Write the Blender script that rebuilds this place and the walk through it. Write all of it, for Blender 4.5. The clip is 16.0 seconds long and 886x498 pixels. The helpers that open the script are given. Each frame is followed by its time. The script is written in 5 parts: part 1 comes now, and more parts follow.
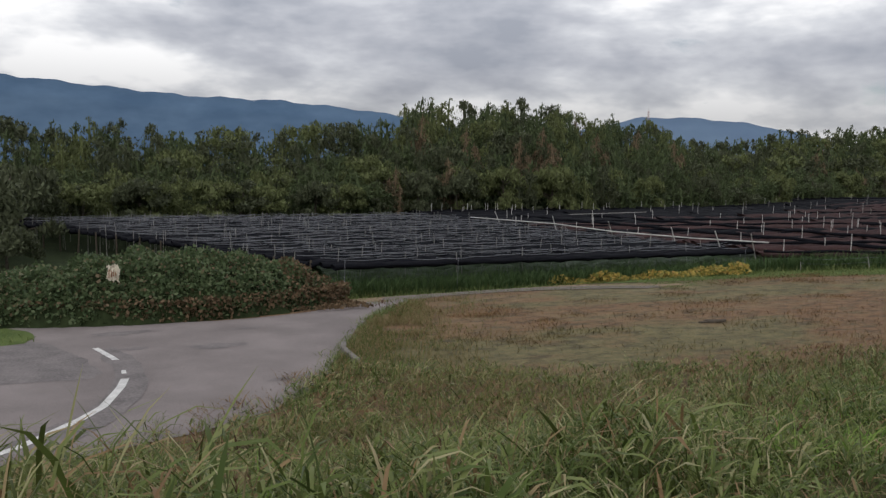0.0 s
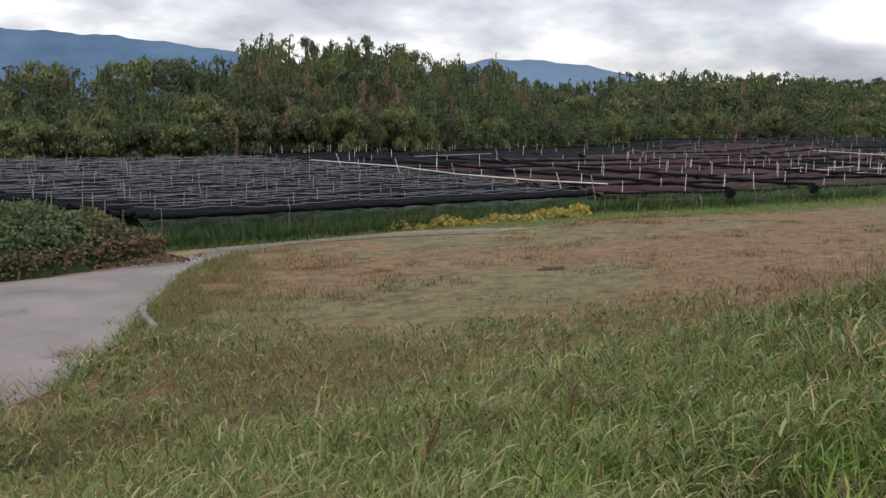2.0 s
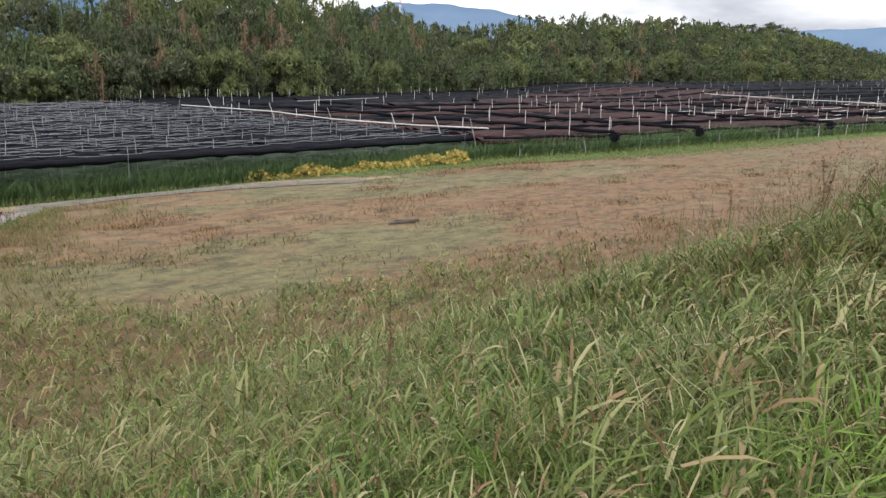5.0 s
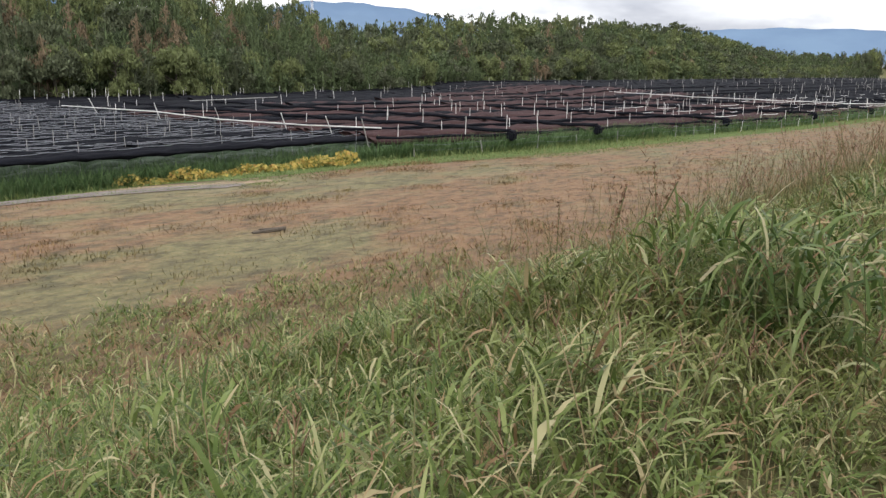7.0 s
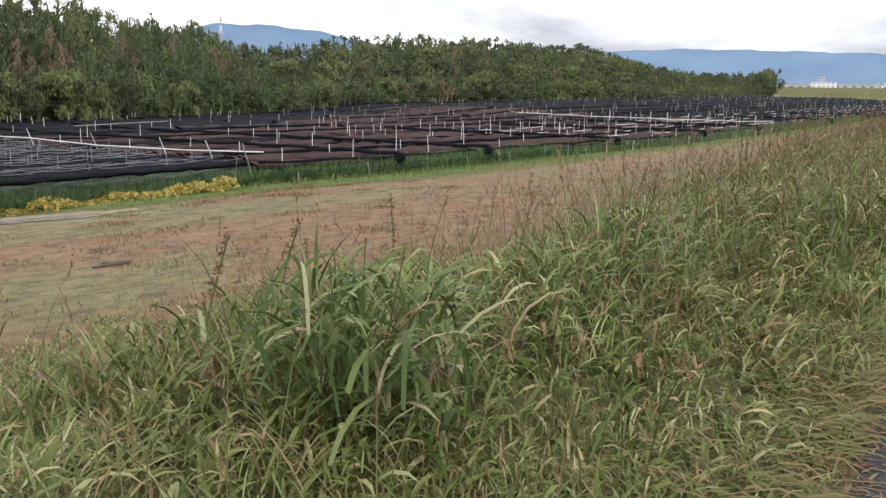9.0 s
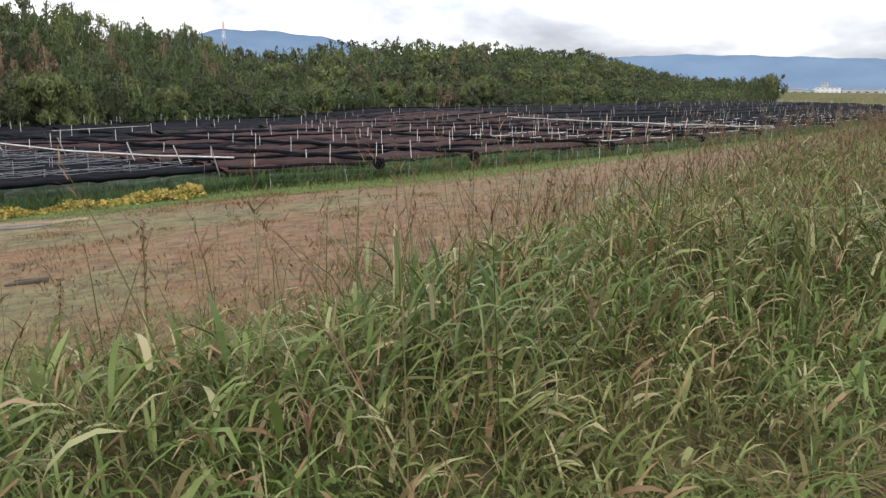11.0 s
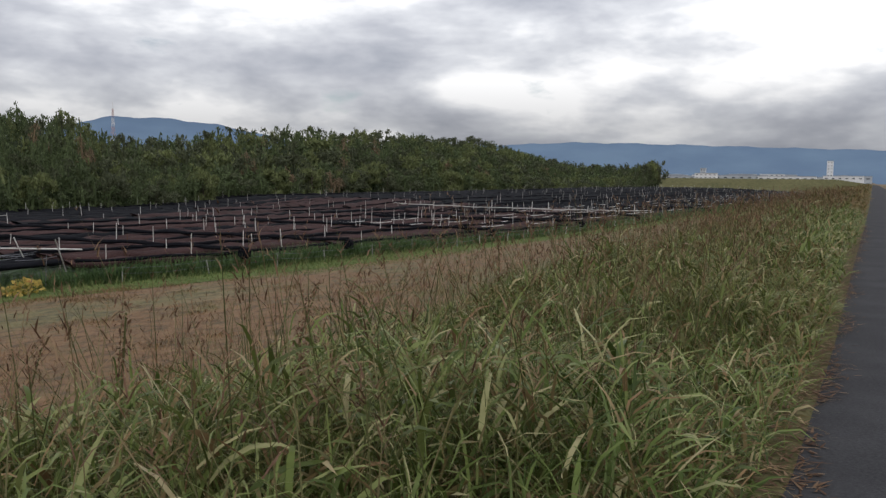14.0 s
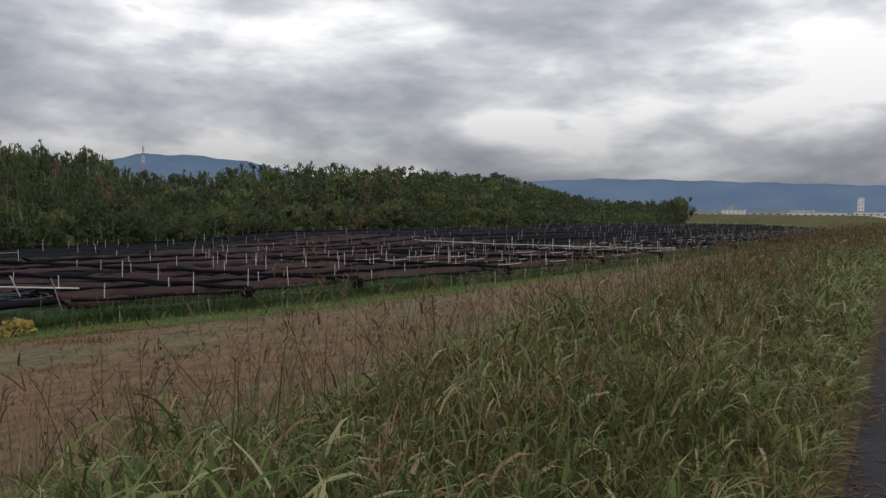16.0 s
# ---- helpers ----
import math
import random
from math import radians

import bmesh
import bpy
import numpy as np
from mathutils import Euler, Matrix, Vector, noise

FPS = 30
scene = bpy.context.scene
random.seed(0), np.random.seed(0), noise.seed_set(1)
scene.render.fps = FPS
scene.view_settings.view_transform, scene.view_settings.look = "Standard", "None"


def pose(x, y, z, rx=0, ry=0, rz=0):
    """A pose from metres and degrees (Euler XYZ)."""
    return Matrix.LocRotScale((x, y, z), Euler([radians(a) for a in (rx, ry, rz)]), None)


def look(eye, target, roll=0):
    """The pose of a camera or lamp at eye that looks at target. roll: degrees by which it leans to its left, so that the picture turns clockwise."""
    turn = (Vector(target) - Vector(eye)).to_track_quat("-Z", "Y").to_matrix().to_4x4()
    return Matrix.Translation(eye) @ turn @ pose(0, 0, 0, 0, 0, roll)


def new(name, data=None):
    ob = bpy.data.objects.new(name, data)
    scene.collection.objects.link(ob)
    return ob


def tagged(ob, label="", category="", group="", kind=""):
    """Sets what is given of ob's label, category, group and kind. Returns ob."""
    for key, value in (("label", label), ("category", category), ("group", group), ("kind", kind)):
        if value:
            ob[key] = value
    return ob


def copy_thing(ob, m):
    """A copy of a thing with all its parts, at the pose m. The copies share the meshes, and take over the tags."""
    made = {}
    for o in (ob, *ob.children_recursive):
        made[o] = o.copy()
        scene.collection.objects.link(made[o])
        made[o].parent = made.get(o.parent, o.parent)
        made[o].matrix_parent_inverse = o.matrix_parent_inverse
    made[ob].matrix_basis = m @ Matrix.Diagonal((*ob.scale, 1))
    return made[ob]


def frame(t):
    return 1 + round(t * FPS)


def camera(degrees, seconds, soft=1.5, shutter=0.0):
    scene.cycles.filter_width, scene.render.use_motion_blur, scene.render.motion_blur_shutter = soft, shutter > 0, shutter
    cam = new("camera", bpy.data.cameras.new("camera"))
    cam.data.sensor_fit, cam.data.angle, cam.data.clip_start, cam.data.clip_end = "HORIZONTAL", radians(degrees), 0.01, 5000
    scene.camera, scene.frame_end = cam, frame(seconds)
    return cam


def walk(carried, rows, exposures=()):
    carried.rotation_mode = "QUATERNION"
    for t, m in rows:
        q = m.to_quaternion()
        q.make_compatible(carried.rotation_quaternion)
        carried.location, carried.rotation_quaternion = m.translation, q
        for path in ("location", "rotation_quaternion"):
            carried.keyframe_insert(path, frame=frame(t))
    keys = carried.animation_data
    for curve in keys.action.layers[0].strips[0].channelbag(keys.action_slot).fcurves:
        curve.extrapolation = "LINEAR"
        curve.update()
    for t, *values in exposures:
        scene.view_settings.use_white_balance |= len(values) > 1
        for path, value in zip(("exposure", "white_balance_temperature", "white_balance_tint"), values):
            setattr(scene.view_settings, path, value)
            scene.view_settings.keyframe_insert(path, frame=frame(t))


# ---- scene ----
cam = camera(54.0, 16.0, soft=1.4)
PATH = [
    (0, (1.858, -0.648, 6.887), (0.143, 0.366, 6.706), 1.0),
    (0.5, (1.215, -0.149, 6.94), (-0.495, 0.863, 6.71), 0.8),
    (1, (0.884, 0.257, 6.933), (-0.781, 1.338, 6.689), 0.9),
    (1.5, (0.374, 0.939, 6.898), (-1.206, 2.136, 6.63), 0.9),
    (2, (0.161, 1.581, 6.832), (-1.343, 2.863, 6.525), 1.2),
    (2.5, (0.082, 2.093, 6.832), (-1.344, 3.458, 6.512), 1.2),
    (3, (-0.015, 2.663, 6.699), (-1.385, 4.073, 6.332), 1.4),
    (3.5, (-0.122, 3.293, 6.706), (-1.483, 4.699, 6.289), 1.2),
    (3.7, (-0.182, 3.56, 6.718), (-1.533, 4.975, 6.304), 1.1),
    (5.8, (-1.056, 6.606, 6.459), (-2.392, 8.03, 6.028), 1.4),
    (6, (-1.094, 6.869, 6.462), (-2.408, 8.314, 6.031), 1.4),
    (6.5, (-1.056, 7.415, 6.491), (-2.319, 8.908, 6.075), 1.3),
    (7, (-0.863, 7.88, 6.477), (-2.067, 9.421, 6.056), 1.2),
    (7.5, (-0.528, 8.395, 6.503), (-1.665, 9.991, 6.105), 1.2),
    (8, (-0.288, 8.882, 6.487), (-1.379, 10.513, 6.099), 1.0),
    (8.5, (-0.108, 9.351, 6.513), (-1.168, 11.004, 6.129), 1.1),
    (9, (0.011, 9.817, 6.504), (-1.047, 11.474, 6.133), 0.8),
    (9.2, (0.098, 10.156, 6.495), (-0.953, 11.814, 6.117), 0.5),
    (11.3, (-0.254, 13.074, 6.322), (-1.325, 14.728, 5.976), 0.8),
    (11.5, (-0.283, 13.278, 6.322), (-1.354, 14.939, 6.006), 0.7),
    (12, (-0.164, 13.745, 6.344), (-1.238, 15.413, 6.072), 0.5),
    (12.5, (0.052, 14.183, 6.302), (-0.974, 15.889, 6.077), 0.5),
    (13, (0.147, 14.564, 6.296), (-0.772, 16.328, 6.076), 0.4),
    (13.5, (0.130, 14.929, 6.344), (-0.742, 16.716, 6.143), 0.6),
    (14, (0.160, 15.374, 6.356), (-0.719, 17.162, 6.194), 0.6),
    (14.5, (0.111, 15.874, 6.377), (-0.792, 17.653, 6.240), 0.6),
    (15, (0.109, 16.403, 6.333), (-0.819, 18.171, 6.218), 0.5),
    (15.5, (0.168, 17.036, 6.422), (-0.777, 18.795, 6.301), 0.7),
    (16, (0.164, 17.508, 6.410), (-0.773, 19.275, 6.330), 0.6),
]
EXPOSURES = [(0.0, -0.42), (0.5, -0.18), (1.5, 0.05), (2.5, 0.36), (3.5, 0.68), (7.0, 0.75), (9.0, 0.78), (11.3, 0.60), (12.5, 0.20), (13.5, -0.12), (14.5, -0.42), (16.0, -0.62)]
walk(cam, [(t, look(eye, target, roll)) for t, eye, target, roll in PATH], EXPOSURES)


# ---- world, sun ----
def build_world():
    w = bpy.data.worlds.new("overcast_sky")
    scene.world = w
    w.use_nodes = True
    nt = w.node_tree
    nt.nodes.clear()
    N, L = nt.nodes.new, nt.links.new
    out, bg = N("ShaderNodeOutputWorld"), N("ShaderNodeBackground")
    sky = N("ShaderNodeTexSky")
    sky.sky_type, sky.sun_disc = "NISHITA", False
    sky.sun_elevation, sky.sun_rotation = radians(42), radians(200)
    co, sep = N("ShaderNodeTexCoord"), N("ShaderNodeSeparateXYZ")
    L(co.outputs["Generated"], sep.inputs[0])

    def calc(op, a, b):
        n = N("ShaderNodeMath")
        n.operation = op
        for k, v in enumerate((a, b)):
            if isinstance(v, (int, float)):
                n.inputs[k].default_value = v
            else:
                L(v, n.inputs[k])
        return n.outputs[0]

    def clouds(scale, detail, dist, tall, off):
        mp, nz = N("ShaderNodeMapping"), N("ShaderNodeTexNoise")
        mp.inputs["Location"].default_value = off
        mp.inputs["Scale"].default_value = (1.0, 1.0, tall)
        L(co.outputs["Generated"], mp.inputs[0])
        L(mp.outputs[0], nz.inputs["Vector"])
        nz.inputs["Scale"].default_value, nz.inputs["Detail"].default_value = scale, detail
        nz.inputs["Roughness"].default_value, nz.inputs["Distortion"].default_value = 0.55, dist
        return nz.outputs["Fac"]

    big, fine = clouds(2.6, 5, 0.15, 3.4, SKY_OFFSET), clouds(8.5, 6, 0.1, 2.3, (3.1, 7.7, 0.4))
    mixed = calc("ADD", calc("MULTIPLY", big, 0.74), calc("MULTIPLY", fine, 0.26))
    ramp = N("ShaderNodeValToRGB")
    L(mixed, ramp.inputs[0])
    stops = ((0.40, (0.57, 0.61, 0.70)), (0.47, (0.80, 0.83, 0.91)), (0.53, (1.08, 1.11, 1.17)), (0.60, (1.65, 1.65, 1.65)))
    el = ramp.color_ramp.elements
    while len(el) < len(stops):
        el.new(0.5)
    for e, (p, c) in zip(el, stops):
        e.position, e.color = p, (*c, 1)
    # an overcast sky is darkest low down and brightens towards the zenith
    rise = N("ShaderNodeValToRGB")
    L(sep.outputs["Z"], rise.inputs[0])
    el = rise.color_ramp.elements
    for _ in range(3):
        el.new(0.5)
    for e, (p, c) in zip(el, ((0.0, 0.49), (0.06, 0.55), (0.12, 0.84), (0.20, 1.0), (0.9, 1.02))):
        e.position, e.color = p, (c, c, c * 1.01, 1)
    lift = N("ShaderNodeMix")
    lift.data_type, lift.blend_type = "RGBA", "MULTIPLY"
    lift.inputs["Factor"].default_value = 1
    L(ramp.outputs[0], lift.inputs["A"])
    L(rise.outputs[0], lift.inputs["B"])
    # thin gaps let the blue through
    gap = N("ShaderNodeMapRange")
    L(fine, gap.inputs[0])
    gap.inputs[1].default_value, gap.inputs[2].default_value = 0.66, 0.74
    gap.inputs[3].default_value, gap.inputs[4].default_value = 0.0, 0.5
    dim = N("ShaderNodeMix")
    dim.data_type, dim.blend_type = "RGBA", "MULTIPLY"
    dim.inputs["Factor"].default_value = 1
    dim.inputs["B"].default_value = (0.10, 0.10, 0.10, 1)
    L(sky.outputs[0], dim.inputs["A"])
    mix = N("ShaderNodeMix")
    mix.data_type = "RGBA"
    L(gap.outputs[0], mix.inputs["Factor"])
    L(lift.outputs["Result"], mix.inputs["A"])
    L(dim.outputs["Result"], mix.inputs["B"])
    L(mix.outputs["Result"], bg.inputs["Color"])
    bg.inputs["Strength"].default_value = SKY_STRENGTH
    L(bg.outputs[0], out.inputs[0])


SKY_OFFSET = (1.3, 0.4, 0.0)
SKY_STRENGTH = 0.95
build_world()
sun = new("sun", bpy.data.lights.new("sun", "SUN"))
sun.data.energy, sun.data.angle, sun.data.color = 1.25, radians(35), (1.0, 0.96, 0.90)
sun.matrix_world = look((60, -60, 90), (0, 20, 0))


# ---- materials ----
def principled(name):
    m = bpy.data.materials.new(name)
    m.use_nodes = True
    nt = m.node_tree
    return m, nt, nt.nodes["Principled BSDF"]


def ramp_node(nt, source, stops):
    r = nt.nodes.new("ShaderNodeValToRGB")
    el = r.color_ramp.elements
    while len(el) < len(stops):
        el.new(0.5)
    for e, (p, c) in zip(el, stops):
        e.position, e.color = p, (*c, 1)
    nt.links.new(source, r.inputs[0])
    return r.outputs[0]


def noise_node(nt, scale, detail=5, stretch=(1, 1, 1), rough=0.55, dist=0.0):
    tc, mp, nz = nt.nodes.new("ShaderNodeTexCoord"), nt.nodes.new("ShaderNodeMapping"), nt.nodes.new("ShaderNodeTexNoise")
    mp.inputs["Scale"].default_value = stretch
    nt.links.new(tc.outputs["Object"], mp.inputs[0])
    nt.links.new(mp.outputs[0], nz.inputs["Vector"])
    nz.inputs["Scale"].default_value, nz.inputs["Detail"].default_value = scale, detail
    nz.inputs["Roughness"].default_value, nz.inputs["Distortion"].default_value = rough, dist
    return nz.outputs["Fac"]


def mixed(nt, fac, a, b, blend="MIX"):
    n = nt.nodes.new("ShaderNodeMix")
    n.data_type, n.blend_type = "RGBA", blend
    for key, v in (("Factor", fac), ("A", a), ("B", b)):
        if isinstance(v, (int, float)):
            n.inputs[key].default_value = v
        elif isinstance(v, tuple):
            n.inputs[key].default_value = (*v, 1)
        else:
            nt.links.new(v, n.inputs[key])
    return n.outputs["Result"]


def bump(nt, bsdf, height, strength, distance):
    b = nt.nodes.new("ShaderNodeBump")
    b.inputs["Strength"].default_value, b.inputs["Distance"].default_value = strength, distance
    nt.links.new(height, b.inputs["Height"])
    nt.links.new(b.outputs[0], bsdf.inputs["Normal"])


def surface(name, dark, light, scale=3.0, fine=40.0, rough=0.85, relief=0.4, deep=0.01, stretch=(1, 1, 1), metal=0.0):
    """Two colours mixed by patches and by grain, with relief."""
    m, nt, p = principled(name)
    coarse = noise_node(nt, scale, 4, stretch)
    grain = noise_node(nt, fine, 5, stretch)
    a = ramp_node(nt, coarse, ((0.35, dark), (0.65, light)))
    g = ramp_node(nt, grain, ((0.3, tuple(c * 0.72 for c in dark)), (0.7, tuple(min(1, c * 1.18) for c in light))))
    nt.links.new(mixed(nt, 0.5, a, g), p.inputs["Base Color"])
    p.inputs["Roughness"].default_value, p.inputs["Metallic"].default_value = rough, metal
    p.inputs["Specular IOR Level"].default_value = 0.5 if rough < 0.7 else 0.08
    bump(nt, p, grain, relief, deep)
    return m


def foliage(name, stops, translucent=0.35, rough=0.55, patch=0.12, patch_to=None, tint=0.5):
    """Leaves and blades: each island takes its own tone from the ramp, patches shift it."""
    m, nt, p = principled(name)
    geo = nt.nodes.new("ShaderNodeNewGeometry")
    col = ramp_node(nt, geo.outputs["Random Per Island"], stops)
    if patch_to:
        fac = nt.nodes.new("ShaderNodeMapRange")
        nt.links.new(noise_node(nt, patch, 3), fac.inputs[0])
        fac.inputs[1].default_value, fac.inputs[2].default_value = 0.42, 0.62
        fac.inputs[4].default_value = tint
        col = mixed(nt, fac.outputs[0], col, patch_to)
    nt.links.new(col, p.inputs["Base Color"])
    p.inputs["Roughness"].default_value = rough
    p.inputs["Specular IOR Level"].default_value = 0.16
    tr, mx = nt.nodes.new("ShaderNodeBsdfTranslucent"), nt.nodes.new("ShaderNodeMixShader")
    nt.links.new(col, tr.inputs[0])
    mx.inputs[0].default_value = translucent
    nt.links.new(p.outputs[0], mx.inputs[1])
    nt.links.new(tr.outputs[0], mx.inputs[2])
    nt.links.new(mx.outputs[0], nt.nodes["Material Output"].inputs[0])
    return m


M = {}
M["asphalt_path"] = surface("asphalt_path", (0.028, 0.028, 0.031), (0.056, 0.056, 0.060), 1.2, 60, 0.85, 0.5, 0.006)
M["asphalt_road"] = surface("asphalt_road", (0.150, 0.130, 0.126), (0.265, 0.232, 0.226), 0.4, 45, 0.8, 0.35, 0.006)
M["asphalt_patch"] = surface("asphalt_patch", (0.115, 0.104, 0.104), (0.22, 0.197, 0.193), 1.1, 14, 0.75, 0.35, 0.006)
M["gravel"] = surface("worn_gravel", (0.115, 0.095, 0.084), (0.225, 0.192, 0.175), 1.4, 9, 0.9, 0.6, 0.02)
M["sandy"] = surface("sandy_soil", (0.17, 0.122, 0.078), (0.31, 0.232, 0.16), 0.8, 14, 0.95, 0.6, 0.03)
M["paint"] = surface("road_paint", (0.42, 0.41, 0.40), (0.72, 0.71, 0.69), 3, 40, 0.7, 0.2, 0.003)
M["concrete"] = surface("weathered_concrete", (0.11, 0.10, 0.09), (0.27, 0.25, 0.225), 2, 30, 0.9, 0.4, 0.006)
M["net_black"] = surface("black_shade_net", (0.0035, 0.004, 0.0055), (0.0105, 0.011, 0.015), 1.5, 30, 0.95, 0.6, 0.03, (1, 0.35, 1))
M["net_brown"] = surface("brown_shade_net", (0.025, 0.0135, 0.013), (0.062, 0.034, 0.033), 0.7, 12, 0.85, 0.7, 0.05, (1, 0.3, 1))
M["pipe"] = surface("grey_wire_post_net_edge", (0.125, 0.13, 0.145), (0.25, 0.255, 0.275), 2, 30, 0.7, 0.2, 0.003)
M["pipe_white"] = surface("white_weathered_pole", (0.38, 0.37, 0.35), (0.68, 0.67, 0.64), 2, 30, 0.55, 0.2, 0.003)
M["cane"] = surface("weathered_bamboo_cane", (0.20, 0.195, 0.18), (0.40, 0.385, 0.36), 3, 25, 0.8, 0.3, 0.004)
M["wood"] = surface("dark_old_wood", (0.05, 0.040, 0.030), (0.12, 0.10, 0.08), 3, 30, 0.85, 0.4, 0.006)
M["bark"] = surface("bark", (0.045, 0.038, 0.028), (0.13, 0.115, 0.09), 2, 18, 0.9, 0.5, 0.02, (1, 1, 0.25))
# near black: the shade under nets, crowns and leaves is in the colour
M["soil"] = surface("shade_dark_undergrowth", (0.012, 0.018, 0.008), (0.035, 0.048, 0.020), 0.5, 4, 0.95, 0.5, 0.1)
M["sack"] = surface("torn_pale_sack", (0.42, 0.36, 0.26), (0.74, 0.69, 0.58), 6, 25, 0.8, 0.4, 0.01)
M["rust"] = surface("rusty_print", (0.18, 0.07, 0.03), (0.34, 0.17, 0.09), 6, 25, 0.8, 0.2, 0.004)
M["wall_white"] = surface("pale_render_wall", (0.55, 0.56, 0.58), (0.74, 0.75, 0.77), 0.1, 2, 0.8, 0.1, 0.01)
M["wall_grey"] = surface("grey_cladding", (0.30, 0.33, 0.37), (0.46, 0.49, 0.53), 0.1, 2, 0.7, 0.1, 0.01)
M["roof_grey"] = surface("grey_sheet_roof", (0.20, 0.23, 0.27), (0.34, 0.37, 0.42), 0.1, 2, 0.6, 0.1, 0.01)
M["glass_dark"] = surface("dark_window", (0.04, 0.05, 0.06), (0.08, 0.09, 0.11), 0.2, 2, 0.15, 0.0, 0.01)
# mast red is greyed: distance haze put into the paint colour
M["mast_red"] = surface("hazed_red_mast_paint", (0.38, 0.25, 0.25), (0.44, 0.30, 0.29), 0.2, 2, 0.6, 0.0, 0.01)
M["mast_white"] = surface("white_mast_paint", (0.62, 0.62, 0.64), (0.75, 0.75, 0.76), 0.2, 2, 0.6, 0.0, 0.01)

M["tall_grass"] = foliage("tall_grass", ((0.0, (0.042, 0.070, 0.016)), (0.28, (0.088, 0.128, 0.030)), (0.55, (0.145, 0.190, 0.052)), (0.74, (0.215, 0.25, 0.090)), (0.88, (0.40, 0.36, 0.20)), (0.94, (0.30, 0.20, 0.105)), (1.0, (0.20, 0.115, 0.06))), 0.28, 0.40, 0.3, (0.19, 0.145, 0.055), 0.25)
M["clump_grass"] = foliage("clump_grass", ((0.0, (0.034, 0.060, 0.014)), (0.35, (0.075, 0.112, 0.030)), (0.65, (0.130, 0.172, 0.055)), (0.85, (0.21, 0.24, 0.10)), (0.95, (0.36, 0.32, 0.19)), (1.0, (0.20, 0.12, 0.06))), 0.35, 0.42)
M["dry_grass"] = foliage("dry_tall_grass", ((0.0, (0.070, 0.062, 0.022)), (0.3, (0.125, 0.100, 0.038)), (0.6, (0.180, 0.128, 0.058)), (0.85, (0.25, 0.175, 0.090)), (1.0, (0.17, 0.095, 0.05))), 0.35, 0.55, 0.25, (0.115, 0.125, 0.04), 0.5)
M["mat_grass"] = foliage("low_matted_grass", ((0.0, (0.070, 0.095, 0.026)), (0.35, (0.125, 0.150, 0.045)), (0.6, (0.19, 0.175, 0.07)), (0.85, (0.27, 0.195, 0.10)), (1.0, (0.36, 0.28, 0.16))), 0.4, 0.6, 0.3, (0.25, 0.19, 0.10), 0.5)
M["culm_green"] = foliage("green_grass_culms", ((0.0, (0.045, 0.070, 0.022)), (0.6, (0.11, 0.135, 0.045)), (1.0, (0.22, 0.19, 0.10))), 0.2, 0.5)
M["fresh_grass"] = foliage("fresh_green_grass", ((0.0, (0.105, 0.19, 0.032)), (0.6, (0.19, 0.30, 0.055)), (1.0, (0.30, 0.40, 0.11))), 0.45, 0.5)
M["seed"] = foliage("seed_heads", ((0.0, (0.085, 0.045, 0.030)), (0.5, (0.16, 0.090, 0.055)), (1.0, (0.25, 0.17, 0.10))), 0.2, 0.7)
M["stem"] = foliage("grass_stems", ((0.0, (0.050, 0.060, 0.022)), (0.6, (0.11, 0.11, 0.045)), (1.0, (0.19, 0.14, 0.075))), 0.1, 0.6)
M["dry"] = foliage("dry_leaf_litter", ((0.0, (0.060, 0.030, 0.017)), (0.5, (0.115, 0.062, 0.035)), (1.0, (0.22, 0.15, 0.09))), 0.15, 0.7)
M["verge"] = foliage("verge_grass", ((0.0, (0.090, 0.130, 0.042)), (0.5, (0.145, 0.19, 0.066)), (1.0, (0.23, 0.255, 0.10))), 0.4, 0.6)
M["under"] = foliage("shaded_weeds", ((0.0, (0.052, 0.092, 0.036)), (0.6, (0.092, 0.150, 0.058)), (1.0, (0.14, 0.205, 0.085))), 0.3, 0.6)
M["bramble"] = foliage("bramble_leaves", ((0.0, (0.055, 0.085, 0.038)), (0.5, (0.095, 0.135, 0.060)), (0.88, (0.15, 0.185, 0.095)), (0.95, (0.18, 0.14, 0.08)), (1.0, (0.22, 0.15, 0.10))), 0.3, 0.5)
M["yellow"] = foliage("yellow_leaves", ((0.0, (0.13, 0.17, 0.05)), (0.3, (0.30, 0.27, 0.075)), (0.6, (0.50, 0.38, 0.10)), (0.88, (0.58, 0.42, 0.14)), (1.0, (0.42, 0.22, 0.08))), 0.35, 0.5)
for key, green in (("leaf_a", ((0.0, (0.051, 0.067, 0.030)), (0.5, (0.077, 0.101, 0.045)), (1.0, (0.112, 0.146, 0.065)))),
                   ("leaf_b", ((0.0, (0.048, 0.055, 0.030)), (0.5, (0.072, 0.083, 0.045)), (1.0, (0.104, 0.120, 0.065)))),
                   ("leaf_c", ((0.0, (0.077, 0.088, 0.036)), (0.5, (0.116, 0.134, 0.054)), (1.0, (0.168, 0.194, 0.078)))),
                   ("leaf_rust", ((0.0, (0.105, 0.080, 0.050)), (0.5, (0.165, 0.122, 0.076)), (1.0, (0.245, 0.180, 0.11))))):
    M[key] = foliage("foliage_" + key, green, 0.18, 0.6)
M["bamboo_culm"] = surface("pale_bamboo_culm", (0.075, 0.078, 0.045), (0.18, 0.17, 0.11), 1, 10, 0.6, 0.2, 0.01)


